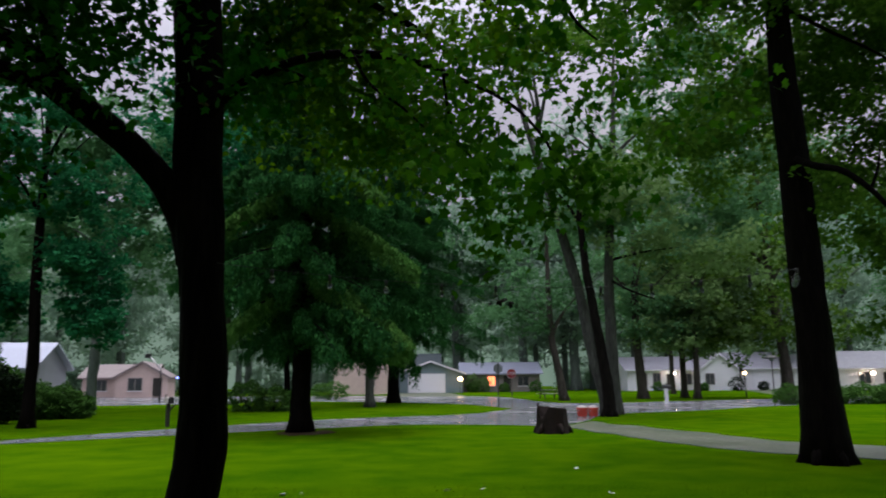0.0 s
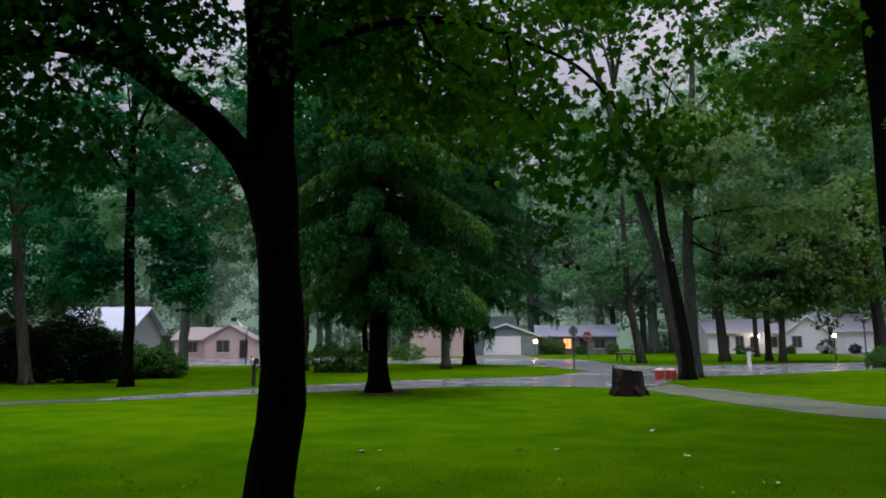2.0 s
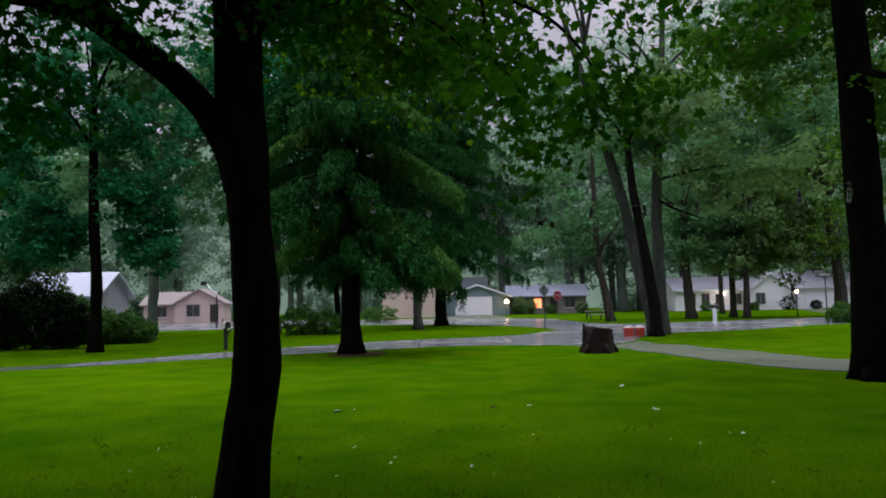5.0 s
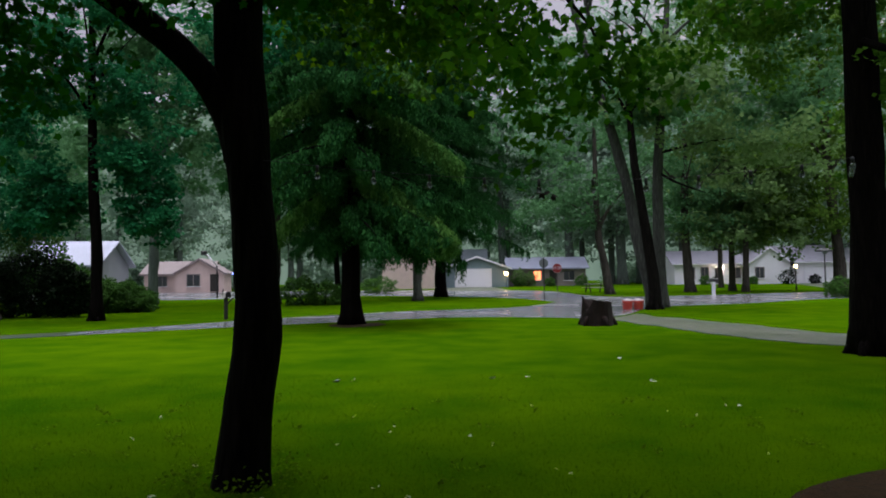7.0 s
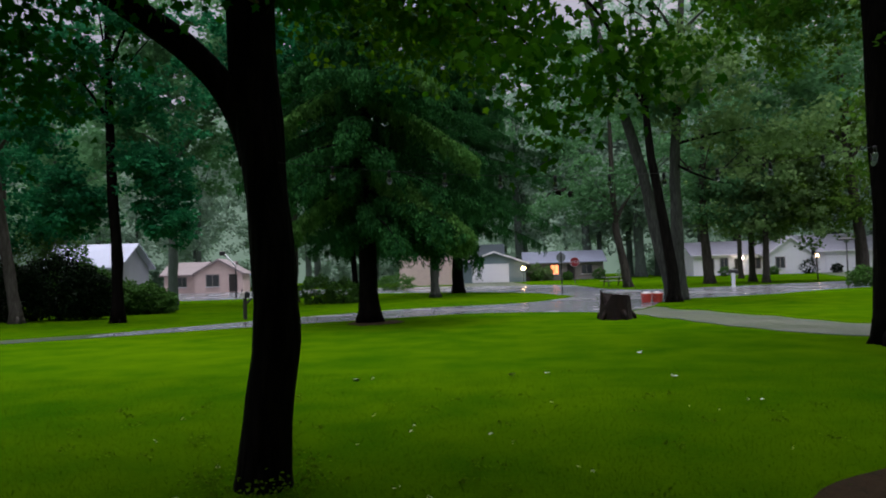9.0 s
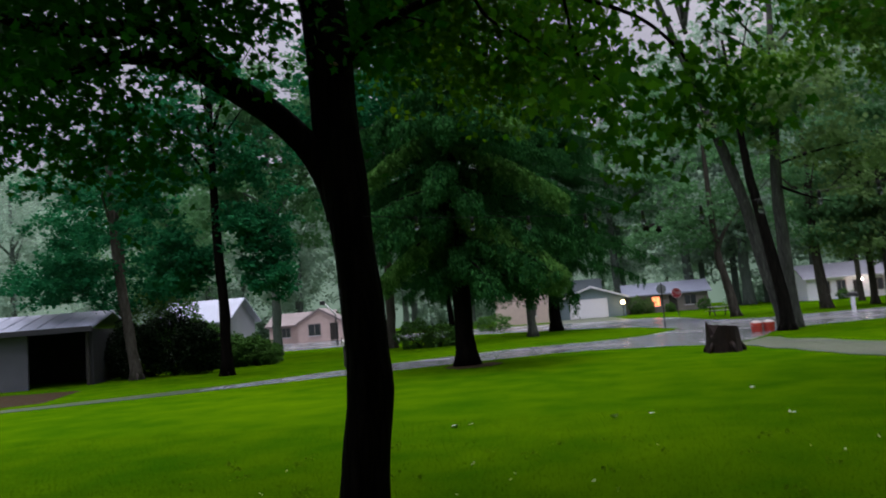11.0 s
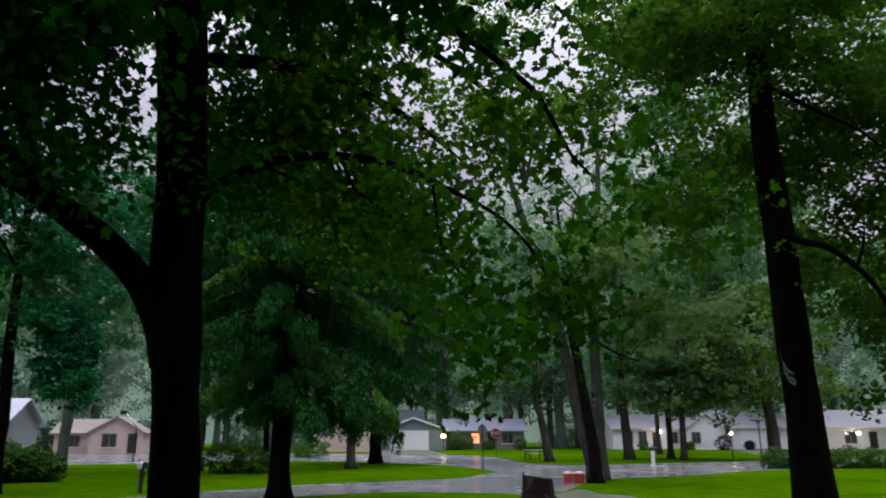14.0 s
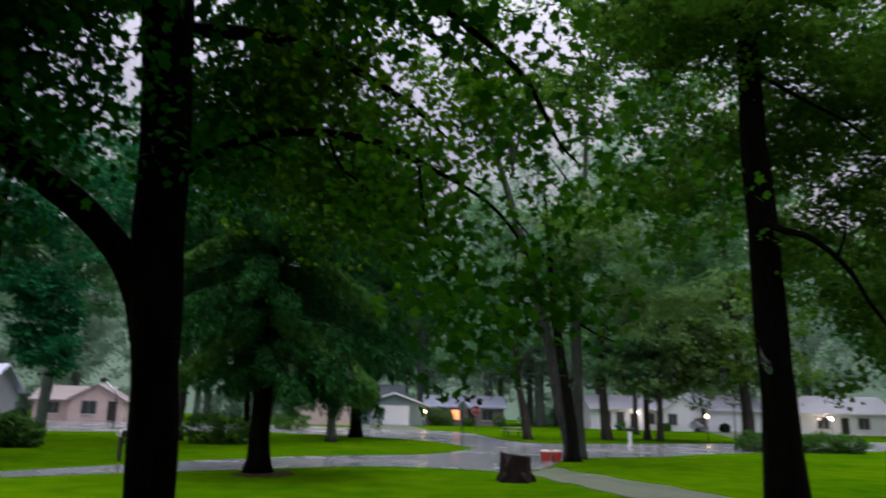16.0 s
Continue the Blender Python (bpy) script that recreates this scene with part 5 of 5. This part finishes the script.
spruce("spruce_tree", -4.75, 25.0, 17, 0.36, 3.5, 4.7, "dark drooping spruce with curtains of hanging sprays", 51, density=0.95, features=((-0.635, 4.8, 5.6), (-0.66, 4.75, 5.5), (-0.7, 4.5, 5.3), (-2.3, 3.4, 5.0), (-2.75, 3.6, 6.8), (-0.35, 4.3, 7.9), (-2.5, 3.2, 8.6), (-0.6, 3.6, 9.8)))
spruce("spruce_tree", -4.45, 46.9, 16, 0.3, 6.0, 3.8, "spruce on the grass island", 52, bark=MAT_BARK_GREY, density=0.6, droop=0.26)
spruce("spruce_tree", -3.4, 54.5, 27, 0.42, 5.2, 8.0, "broad dark spruce on the grass island", 53, density=0.75, droop=0.3)
spruce("spruce_tree", -9.0, 43.5, 15, 0.2, 3.8, 3.4, "slim spruce behind the large one", 54, lean=(-0.8, 0), density=0.6)


def woods():
    """Tall trees behind the houses, all alike, with rain mist put into their colours."""
    rng = np.random.default_rng(77)
    base = broad_tree("far_tree", -58, 98, [(0, 0, 0), (0.3, 0, 9), (0, 0, 25)], 0.45, "tall tree behind the houses, mist put into its colours", MAT_BARK_MIST, MAT_MIST,
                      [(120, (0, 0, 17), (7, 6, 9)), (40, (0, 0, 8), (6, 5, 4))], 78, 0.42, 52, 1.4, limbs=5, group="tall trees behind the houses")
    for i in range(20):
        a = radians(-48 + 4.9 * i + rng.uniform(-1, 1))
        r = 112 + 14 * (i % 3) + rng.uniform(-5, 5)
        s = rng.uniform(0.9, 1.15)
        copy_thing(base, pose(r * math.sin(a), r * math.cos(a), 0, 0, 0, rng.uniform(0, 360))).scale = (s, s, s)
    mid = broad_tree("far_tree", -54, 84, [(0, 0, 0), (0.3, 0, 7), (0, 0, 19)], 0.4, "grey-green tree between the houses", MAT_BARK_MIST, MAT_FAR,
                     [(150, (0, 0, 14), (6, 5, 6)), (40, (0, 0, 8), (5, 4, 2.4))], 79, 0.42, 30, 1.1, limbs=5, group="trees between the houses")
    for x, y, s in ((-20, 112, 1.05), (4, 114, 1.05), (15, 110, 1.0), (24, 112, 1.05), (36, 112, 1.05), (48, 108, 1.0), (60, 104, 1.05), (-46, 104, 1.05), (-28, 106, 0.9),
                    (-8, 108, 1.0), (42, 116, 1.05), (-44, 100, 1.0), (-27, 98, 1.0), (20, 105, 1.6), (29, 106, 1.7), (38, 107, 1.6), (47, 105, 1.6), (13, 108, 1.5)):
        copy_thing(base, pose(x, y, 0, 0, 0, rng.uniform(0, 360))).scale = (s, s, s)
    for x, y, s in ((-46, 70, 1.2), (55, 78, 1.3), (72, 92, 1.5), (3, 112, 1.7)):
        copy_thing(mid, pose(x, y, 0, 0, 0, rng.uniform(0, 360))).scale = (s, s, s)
    low = bush("far_shrub", -62, 104, [(-3.5, 0, 1.6, 4.0, 2.0, 2.4), (2.5, 0, 2.0, 4.5, 2.0, 3.0)], "wide shrub far behind the houses, mist put into its colour", MAT_MIST, 80, 0.5, 1100, "misty shrubs behind the houses")
    for i in range(13):
        a = radians(-38 + 6.2 * i + rng.uniform(-1.5, 1.5))
        r = 122 + rng.uniform(-4, 4)
        copy_thing(low, pose(r * math.sin(a), r * math.cos(a), 0, 0, 0, rng.uniform(-25, 25)))


woods()

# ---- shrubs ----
bush("bush", -20.2, 31.6, [(-2.6, 0, 1.2, 1.6, 1.0, 1.7), (-0.6, 0, 1.5, 1.7, 1.1, 1.65), (1.0, 0, 1.1, 1.2, 1.0, 1.2)], "large shrub at the lawn edge, darkened by shade in its colour", MAT_BUSH, 61, 0.13, 5200)
bush("bush", -19.6, 35.0, [(-0.9, 0, 1.1, 1.2, 1.0, 1.1), (0.6, 0, 0.8, 0.9, 0.8, 0.8)], "green shrub behind the slim tree", MAT_BUSH2, 62, 0.13, 3600)
bush("bush", -22.0, 41.0, [(-0.9, 0, 0.9, 1.3, 0.9, 1.0), (0.8, 0, 0.7, 1.2, 0.8, 0.8), (1.9, 0, 0.5, 0.8, 0.7, 0.6)], "loose green shrub by the grey house", MAT_BUSH2, 63, 0.12, 2600)
bush("bush", -10.2, 42.0, [(-0.9, 0, 0.8, 1.2, 1, 1.0), (0.7, 0, 0.6, 1.0, 0.9, 0.8)], "grey-green shrub under the spruce", MAT_BUSH2, 64, 0.13, 2400)
bush("bush", -10.2, 67.5, [(0, 0, 0.75, 1.9, 1.2, 0.85)], "round trimmed shrub across the street", MAT_BUSH2, 65, 0.14, 2400)
bush("hedge", 24.5, 45.0, [(-2.4, 0, 0.55, 1.4, 0.8, 0.75), (-0.4, 0, 0.55, 1.5, 0.8, 0.7), (1.8, 0, 0.55, 1.5, 0.8, 0.7), (3.6, 0, 0.5, 1.3, 0.8, 0.7)], "low green hedge beside the street lamp", MAT_BUSH2, 66, 0.12, 2600)
for i, (bx, by, s) in enumerate(((37.4, 90.5, 1.1), (40.8, 90.8, 0.7), (33.6, 91.5, 0.6), (28.0, 92.5, 0.7), (4.6, 96.0, 0.8), (8.6, 95.5, 0.7), (12.8, 95.8, 0.9))):
    bush("bush", bx, by, [(0, 0, 0.75 * s, 1.0 * s, 0.8 * s, 0.95 * s)], "small clipped shrub by a house front", MAT_BUSH if i < 2 else MAT_BUSH2, 70 + i, 0.16, 800, "shrubs by the house fronts")

bush("bush", -24.9, 38.5, [(-1.6, 0, 2.8, 1.6, 1.2, 2.3), (0.1, 0, 2.7, 1.4, 1.2, 2.1), (1.5, 0, 1.5, 1.0, 1.0, 1.4)], "tall grey-green shrub before the grey house", MAT_BUSH2, 67, 0.14, 3600)
bush("bush", -18.2, 35.5, [(-0.2, 0, 0.8, 0.9, 0.8, 0.9), (0.7, 0, 0.5, 0.7, 0.6, 0.55)], "loose green shrub beside the slim tree", MAT_BUSH2, 68, 0.12, 2200)

bush("bush", 5.2, 96.8, [(-0.7, 0, 1.1, 1.1, 0.9, 1.4), (0.8, 0, 0.9, 0.9, 0.8, 1.0)], "tall green shrub by the tan house, haze put into its colour", MAT_HAZE, 69, 0.16, 1800)

# ---- stump, street furniture and small things ----


def stump():
    t = thing("tree_stump", 3.62, 23.5, 0, "dark rotten stump with a jagged broken top", "stump")
    bm = bmesh.new()
    n = 26
    rings = []
    for z, s in ((-0.05, 1.1), (0.12, 1.04), (0.3, 1.0), (0.42, 0.98)):
        rings.append([bm.verts.new((0.5 * s * (1 + 0.1 * noise.noise((math.cos(a) * 2, math.sin(a) * 2, z))) * math.cos(a), 0.5 * s * (1 + 0.1 * noise.noise((math.cos(a) * 2, math.sin(a) * 2, z))) * math.sin(a), z))
                      for a in (2 * math.pi * k / n for k in range(n))])
    top = []
    for k in range(n):
        a = 2 * math.pi * k / n
        h = 0.8 + 0.03 * noise.noise((k * 0.9, 1, 2)) - 0.05 * math.cos(a) + (0.1 if 12 <= k <= 14 else 0) - (0.34 if k in (15, 16) else 0) - (0.2 if k == 17 else 0)
        top.append(bm.verts.new((0.47 * math.cos(a), 0.47 * math.sin(a), h)))
    rings.append(top)
    inner = [bm.verts.new((0.3 * math.cos(2 * math.pi * k / n), 0.3 * math.sin(2 * math.pi * k / n), 0.55 + 0.05 * noise.noise((k, 4, 4)))) for k in range(n)]
    rings.append(inner)
    for a, b in zip(rings, rings[1:]):
        for k in range(n):
            bm.faces.new((a[k], a[(k + 1) % n], b[(k + 1) % n], b[k]))
    bm.faces.new(inner)
    for k in range(5):
        a = 1.25 * k + 2.6
        tube_into(bm, [(0.4 * math.cos(a), 0.4 * math.sin(a), 0.3), (0.58 * math.cos(a), 0.58 * math.sin(a), 0.1), (0.66 * math.cos(a), 0.66 * math.sin(a), -0.05)], [0.1, 0.07, 0.03], 7, 0.3, k)
    part("body", bm, MAT_ROTWOOD, t)
    return t


stump()


def mailbox(name, x, y, label, post_mat, box_mat, post_w=0.1, height=1.05, turn=0):
    t = thing(name, x, y, 0, label, "mailbox", turn=turn)
    part("post", box(-post_w / 2, post_w / 2, -post_w / 2, post_w / 2, -0.05, height - 0.02, 0.01), post_mat, t)
    bm = bmesh.new()
    prism_into(bm, [(0.05, height - 0.32), (0.32, height - 0.04), (0.25, height - 0.04), (0.05, height - 0.22)], "x", -0.03, 0.03)
    part("brace", bm, post_mat, t)
    outline = [(-0.1, height), (0.1, height)] + [(0.1 * math.cos(a), height + 0.13 + 0.1 * math.sin(a)) for a in (math.pi * k / 8 for k in range(9))]
    body = part("box", prism(outline, "x", -0.28, 0.28), box_mat, t)
    lid = [(-0.11, height - 0.01), (0.11, height - 0.01)] + [(0.11 * math.cos(a), height + 0.13 + 0.11 * math.sin(a)) for a in (math.pi * k / 8 for k in range(9))]
    part("lid", prism(lid, "x", 0.284, 0.31), MAT_BLACK, body)
    bm = box(-0.05, -0.02, -0.125, -0.104, height + 0.1, height + 0.34)
    box_into(bm, -0.05, 0.07, -0.125, -0.104, height + 0.26, height + 0.34)
    part("flag", bm, MAT_BLACK, body)
    return t


mailbox("mailbox", -10.55, 28.5, "rounded metal mailbox on a dark timber post", MAT_POSTWOOD, MAT_WHITEPLASTIC, 0.13, 0.9, -52)
mailbox("mailbox", 15.05, 48.0, "dark mailbox on a white post by the street", MAT_TRIM, MAT_BLACK, 0.2, 1.0)


def leaning_post():
    t = thing("street_lamp", -22.4, 58.5, 0, "dark pole with a slanting pale arm", "lamp post")
    bm = bmesh.new()
    tube_into(bm, [(0, 0, -0.1), (0, 0, 2.2), (0, 0, 2.75)], [0.07, 0.06, 0.055], 10)
    part("pole", bm, MAT_BLACK, t)
    bm = bmesh.new()
    tube_into(bm, [(0.02, 0, 2.72), (-0.9, 0, 3.7)], [0.06, 0.06], 8)
    part("arm", bm, MAT_TRIM, t)
    part("head", box(-1.35, -0.88, -0.14, 0.14, 3.62, 3.98, 0.04), MAT_BLACK, t)
    return t


leaning_post()


def blue_marker():
    t = thing("marker_light", -21.55, 60.0, 0, "small blue marker light on a thin stake", "light")
    bm = bmesh.new()
    tube_into(bm, [(0, 0, -0.1), (0, 0, 1.95)], [0.03, 0.025], 8)
    part("stake", bm, MAT_BLACK, t)
    bm = bmesh.new()
    bmesh.ops.create_uvsphere(bm, u_segments=10, v_segments=8, radius=0.09, matrix=Matrix.Translation((0, 0, 2.03)))
    part("lens", bm, MAT_BLUELED, t)
    return t


blue_marker()


def stop_sign():
    t = thing("stop_sign", 5.9, 58.6, 0, "red octagonal stop sign on a steel post", "street sign")
    bm = bmesh.new()
    box_into(bm, -0.03, 0.03, 0.0, 0.04, -0.1, 2.5)
    part("post", bm, MAT_RUSTPOST, t)
    r = 0.41
    octo = [(r * math.cos(math.pi / 8 + k * math.pi / 4), 2.12 + r * math.sin(math.pi / 8 + k * math.pi / 4)) for k in range(8)]
    face = part("plate", prism(octo, "y", -0.03, -0.004), MAT_RED, t)
    bm = bmesh.new()
    for k in range(8):
        (ax, az), (bx, bz) = octo[k], octo[(k + 1) % 8]
        vs = [bm.verts.new((x * s, -0.034, 2.12 + (z - 2.12) * s)) for x, z, s in ((ax, az, 1), (bx, bz, 1), (bx, bz, 0.94), (ax, az, 0.94))]
        bm.faces.new(vs)
    part("border", bm, MAT_SIGNWHITE, face)
    font = bpy.data.curves.new("word", "FONT")
    font.body = "STOP"
    font.size = 0.32
    font.align_x, font.align_y = "CENTER", "CENTER"
    font.extrude = 0.002
    word = new("word", font)
    word.data.materials.append(MAT_SIGNWHITE)
    word.matrix_world = pose(0, -0.037, 2.12, 90, 0, 0)
    word.parent = face
    return t


stop_sign()


def back_sign():
    t = thing("street_sign", 3.66, 44.5, 0, "grey back of a street sign on a dark post", "street sign")
    bm = box(-0.035, 0.035, -0.03, 0.03, -0.1, 2.7, 0.005)
    part("post", bm, MAT_BLACK, t)
    outline = [(0.3 * math.cos(a), 2.34 + 0.3 * math.sin(a)) for a in (2 * math.pi * (k + 0.5) / 8 for k in range(8))]
    part("plate", prism(outline, "y", 0.034, 0.042), MAT_SIGNBACK, t)
    bm = bmesh.new()
    for z in (2.2, 2.48):
        tube_into(bm, [(0, -0.036, z), (0, -0.03, z)], [0.015, 0.015], 6)
    part("bolt", bm, MAT_STEEL, t)
    return t


back_sign()


def lamp(name, x, y, z, label, mat, radius, wall=False, post=True):
    """A lamp on a post or bracket with its glowing globe, cap and base."""
    t = thing(name, x, y, 0, label, "lamp")
    if post:
        bm = bmesh.new()
        tube_into(bm, [(0, 0, -0.1), (0, 0, 0.3), (0, 0, z - radius)], [0.08, 0.04, 0.035], 8)
        part("post", bm, MAT_BLACK, t)
    bm = bmesh.new()
    bmesh.ops.create_uvsphere(bm, u_segments=12, v_segments=8, radius=radius, matrix=Matrix.Translation((0, 0, z)))
    part("globe", bm, mat, t)
    bm = bmesh.new()
    tube_into(bm, [(0, 0, z + radius * 0.8), (0, 0, z + radius * 1.05), (0, 0, z + radius * 1.5)], [radius * 1.2, radius * 1.1, radius * 0.2], 10)
    part("cap", bm, MAT_BLACK, t)
    bm = bmesh.new()
    tube_into(bm, [(0, 0, z - radius * 1.3), (0, 0, z - radius * 0.8)], [radius * 0.5, radius * 0.8], 10)
    part("base", bm, MAT_BLACK, t)
    return t


lamp("yard_lamp", 2.75, 92.2, 1.75, "bright warm lamp beside the garage", MAT_WARM, 0.27)
lamp("yard_lamp", 27.4, 64.6, 2.05, "bright warm lamp on a thin black post", MAT_WARM, 0.17)
lamp("yard_lamp", 31.0, 95.0, 2.2, "small warm porch lamp by a white house", MAT_PORCH, 0.16)
lamp("yard_lamp", 54.0, 89.5, 2.0, "warm porch lamp by a white house", MAT_PORCH, 0.2)


def slanted_sign():
    t = thing("street_sign", 25.4, 60.2, 0, "narrow dark sign on a slanting post", "street sign")
    bm = bmesh.new()
    tube_into(bm, [(0.2, 0, -0.1), (-0.02, 0, 2.6)], [0.04, 0.035], 8)
    part("post", bm, MAT_RUSTPOST, t)
    part("plate", box(-0.3, -0.02, -0.05, -0.03, 2.05, 2.75, 0.01), MAT_BLACK, t)
    return t


slanted_sign()


def lantern_post():
    t = thing("lamp_post", 21.4, 46.2, 0, "black lantern post with a flat hood, unlit", "lamp post")
    bm = bmesh.new()
    tube_into(bm, [(0, 0, -0.1), (0, 0, 0.5), (0, 0, 2.75)], [0.09, 0.045, 0.035], 8)
    part("pole", bm, MAT_BLACK, t)
    bm = bmesh.new()
    tube_into(bm, [(0, 0, 2.86), (0, 0, 2.93), (0, 0, 3.06)], [0.5, 0.46, 0.1], 14)
    part("hood", bm, MAT_BLACK, t)
    bm = bmesh.new()
    tube_into(bm, [(0, 0, 2.7), (0, 0, 2.86)], [0.12, 0.16], 10)
    part("lantern", bm, MAT_SIGNBACK, t)
    return t


lantern_post()


def bucket(x, y, label):
    t = thing("bucket", x, y, 0, label, "bucket", "red buckets by the tree")
    bm = bmesh.new()
    tube_into(bm, [(0, 0, 0.0), (0, 0, 0.04), (0, 0, 0.36), (0, 0, 0.40)], [0.19, 0.21, 0.25, 0.265], 16)
    part("body", bm, MAT_REDPLASTIC, t)
    bm = bmesh.new()
    tube_into(bm, [(0, 0, 0.402), (0, 0, 0.44), (0, 0, 0.50)], [0.255, 0.25, 0.08], 16)
    part("lid", bm, MAT_WHITEPLASTIC, t, "pale lid")
    bm = bmesh.new()
    tube_into(bm, [(0.262 * math.cos(a), -0.05 - 0.16 * math.sin(a), 0.36 - 0.12 * math.sin(a)) for a in (math.pi * k / 10 for k in range(11))], [0.008] * 11, 5)
    part("handle", bm, MAT_STEEL, t)
    return t


bucket(6.48, 33.0, "red plastic bucket with a pale lid")
bucket(6.98, 33.05, "red plastic bucket with a pale lid")


def picnic_table():
    t = thing("picnic_table", 9.55, 62.5, 0, "grey wooden picnic table on the far lawn", "table", turn=12)
    for k in range(5):
        part("plank", box(-0.9, 0.9, -0.36 + 0.15 * k, -0.22 + 0.15 * k, 0.72, 0.76, 0.005), MAT_BENCHWOOD, t)
    for s in (-0.75, 0.75):
        part("bench_plank", box(-0.9, 0.9, s - 0.13, s + 0.13, 0.42, 0.46, 0.005), MAT_BENCHWOOD, t)
    for x in (-0.65, 0.65):
        for s in (-1, 1):
            bm = bmesh.new()
            prism_into(bm, [(s * 0.25, 0.72), (s * 0.35, 0.72), (s * 0.7, 0), (s * 0.6, 0)], "x", x - 0.04, x + 0.04)
            part("leg", bm, MAT_POSTWOOD, t)
        part("brace", box(x - 0.03, x + 0.03, -0.78, 0.78, 0.37, 0.418), MAT_POSTWOOD, t)
    return t


picnic_table()


# ---- string of clear bulbs ----
def string_lights():
    t = thing("string_lights", 0, 0, 0, "black cord of unlit clear glass bulbs strung between trees", "string lights")
    def sag(u):
        x = -1.83 + u * (7.35 + 1.83)
        y = 5.72 + 1.2 * u + 7.8 * max(0.0, u - 0.55) / 0.45
        return (x, y, 2.66 - 0.33 * math.sin(math.pi * min(1, u * 1.05)) + 1.1 * u * u)
    pts = [sag(k / 60) for k in range(61)]
    bm = bmesh.new()
    tube_into(bm, pts, [0.0025] * 61, 5)
    part("cord", bm, MAT_BLACK, t)
    sock = bulbm = None
    for k in range(3, 50, 3):
        x, y, z = pts[k]
        if sock is None:
            bm = bmesh.new()
            tube_into(bm, [(0, 0, 0.01), (0, 0, -0.01), (0, 0, -0.06)], [0.012, 0.019, 0.019], 8)
            sock = bpy.data.meshes.new("socket")
            bm.to_mesh(sock)
            bm.free()
            sock.materials.append(MAT_BLACK)
            bm = bmesh.new()
            tube_into(bm, [(0, 0, -0.06), (0, 0, -0.08), (0, 0, -0.11), (0, 0, -0.14), (0, 0, -0.155)], [0.014, 0.025, 0.032, 0.024, 0.004], 12)
            bulbm = bpy.data.meshes.new("bulb")
            bm.to_mesh(bulbm)
            bm.free()
            bulbm.materials.append(MAT_BULB)
        s = new("socket", sock)
        s.parent = t
        s.location = (x, y, z)
        s.scale = (0.75, 0.75, 0.75)
        b = new("bulb", bulbm)
        b.parent = s
    return t


string_lights()


def hanging_leaf():
    rng = np.random.default_rng(8)
    t = thing("hanging_twig", 0.45, 5.2, 2.27, "dark dead twig with curled leaves caught on the cord", "twig")
    pos = rng.normal(size=(7, 3)) * (0.05, 0.03, 0.012)
    link_mesh("leaf", leaf_mesh("leaf", rng, pos, rng.uniform(0.05, 0.08, 7), LOBED), MAT_ROTWOOD, t)
    return t


hanging_leaf()


# ---- small things on the lawn ----
def fallen_leaves():
    rng = np.random.default_rng(91)
    spots = [(-2.4, 11.3, 0.15), (-2.15, 11.35, 0.05), (0.05, 11.45, 0.14), (0.65, 11.6, 0.06), (2.5, 11.05, 0.11), (2.6, 14.2, 0.1), (3.1, 9.05, 0.08), (-0.2, 7.4, 0.05),
             (-2.6, 5.35, 0.07), (-1.75, 5.3, 0.06), (-0.9, 5.6, 0.05)]
    for x, y, s in spots:
        me = leaf_mesh("fallen_leaf", rng, np.array([[0, 0, 0.0], [0.03, 0.02, 0.008]]), np.array([s, s * 0.8]), LOBED, hang=0, spread=1)
        ob = link_mesh("fallen_leaf", me, MAT_PETAL)
        ob.location = (x, y, 0.035)
        ob.scale = (1, 1, 0.35)
        tagged(ob, "pale wet fallen leaf lying on the grass", "leaf", "fallen leaves on the lawn")


fallen_leaves()


def grass():
    rng = np.random.default_rng(15)
    n = 90000
    y = 4.2 + 8 * rng.random(n) ** 1.8
    x = (rng.random(n) * 2 - 1) * (3.2 + y * 0.62) - 0.05 * y
    keep = ~((x > 1.9) & (y < 6.2) & (x > 1.9 + (y - 4.9) * 0.9))
    pos = np.stack([x, y, np.full(n, -0.005)], 1)[keep]
    me = leaf_mesh("grass", rng, pos, rng.uniform(0.018, 0.042, len(pos)), BLADE, upright=True)
    tagged(link_mesh("grass", me, MAT_BLADE), "short wet grass blades of the lawn", "grass", kind="stuff")
    c = rng.random((60, 2)) * (9, 5.5) + (-5.0, 4.4)
    c = c[~((c[:, 0] > 1.7) & (c[:, 1] < 6.4))]
    pos = leaves_round(rng, np.column_stack([c, np.full(len(c), 0.05)]), 16, 0.05, 0.3)
    foot = np.column_stack([-2.02 + 0.42 * np.cos(np.linspace(0, 6.2, 34)) * rng.uniform(0.7, 1.5, 34), 5.74 + 0.36 * np.sin(np.linspace(0, 6.2, 34)) * rng.uniform(0.7, 1.5, 34), np.full(34, 0.08)])
    pos = np.concatenate([pos, leaves_round(rng, foot, 14, 0.06, 0.9)])
    pos[:, 2] = np.abs(pos[:, 2])
    me = leaf_mesh("clover", rng, pos, rng.uniform(0.02, 0.045, len(pos)), DIAMOND, hang=-0.1)
    tagged(link_mesh("clover", me, MAT_CLOVER), "patches of clover and weeds in the near lawn", "clover", kind="stuff")
    f = rng.random((20, 2)) * (8.5, 5) + (-5, 4.6)
    pos = leaves_round(rng, np.column_stack([f, np.full(20, 0.05)]), 7, 0.009, 0.8)
    me = leaf_mesh("clover_flowers", rng, pos, rng.uniform(0.012, 0.02, len(pos)), DIAMOND)
    tagged(link_mesh("clover_flowers", me, MAT_FLOWER), "small pale clover blooms in the lawn", "flowers", kind="stuff")


grass()
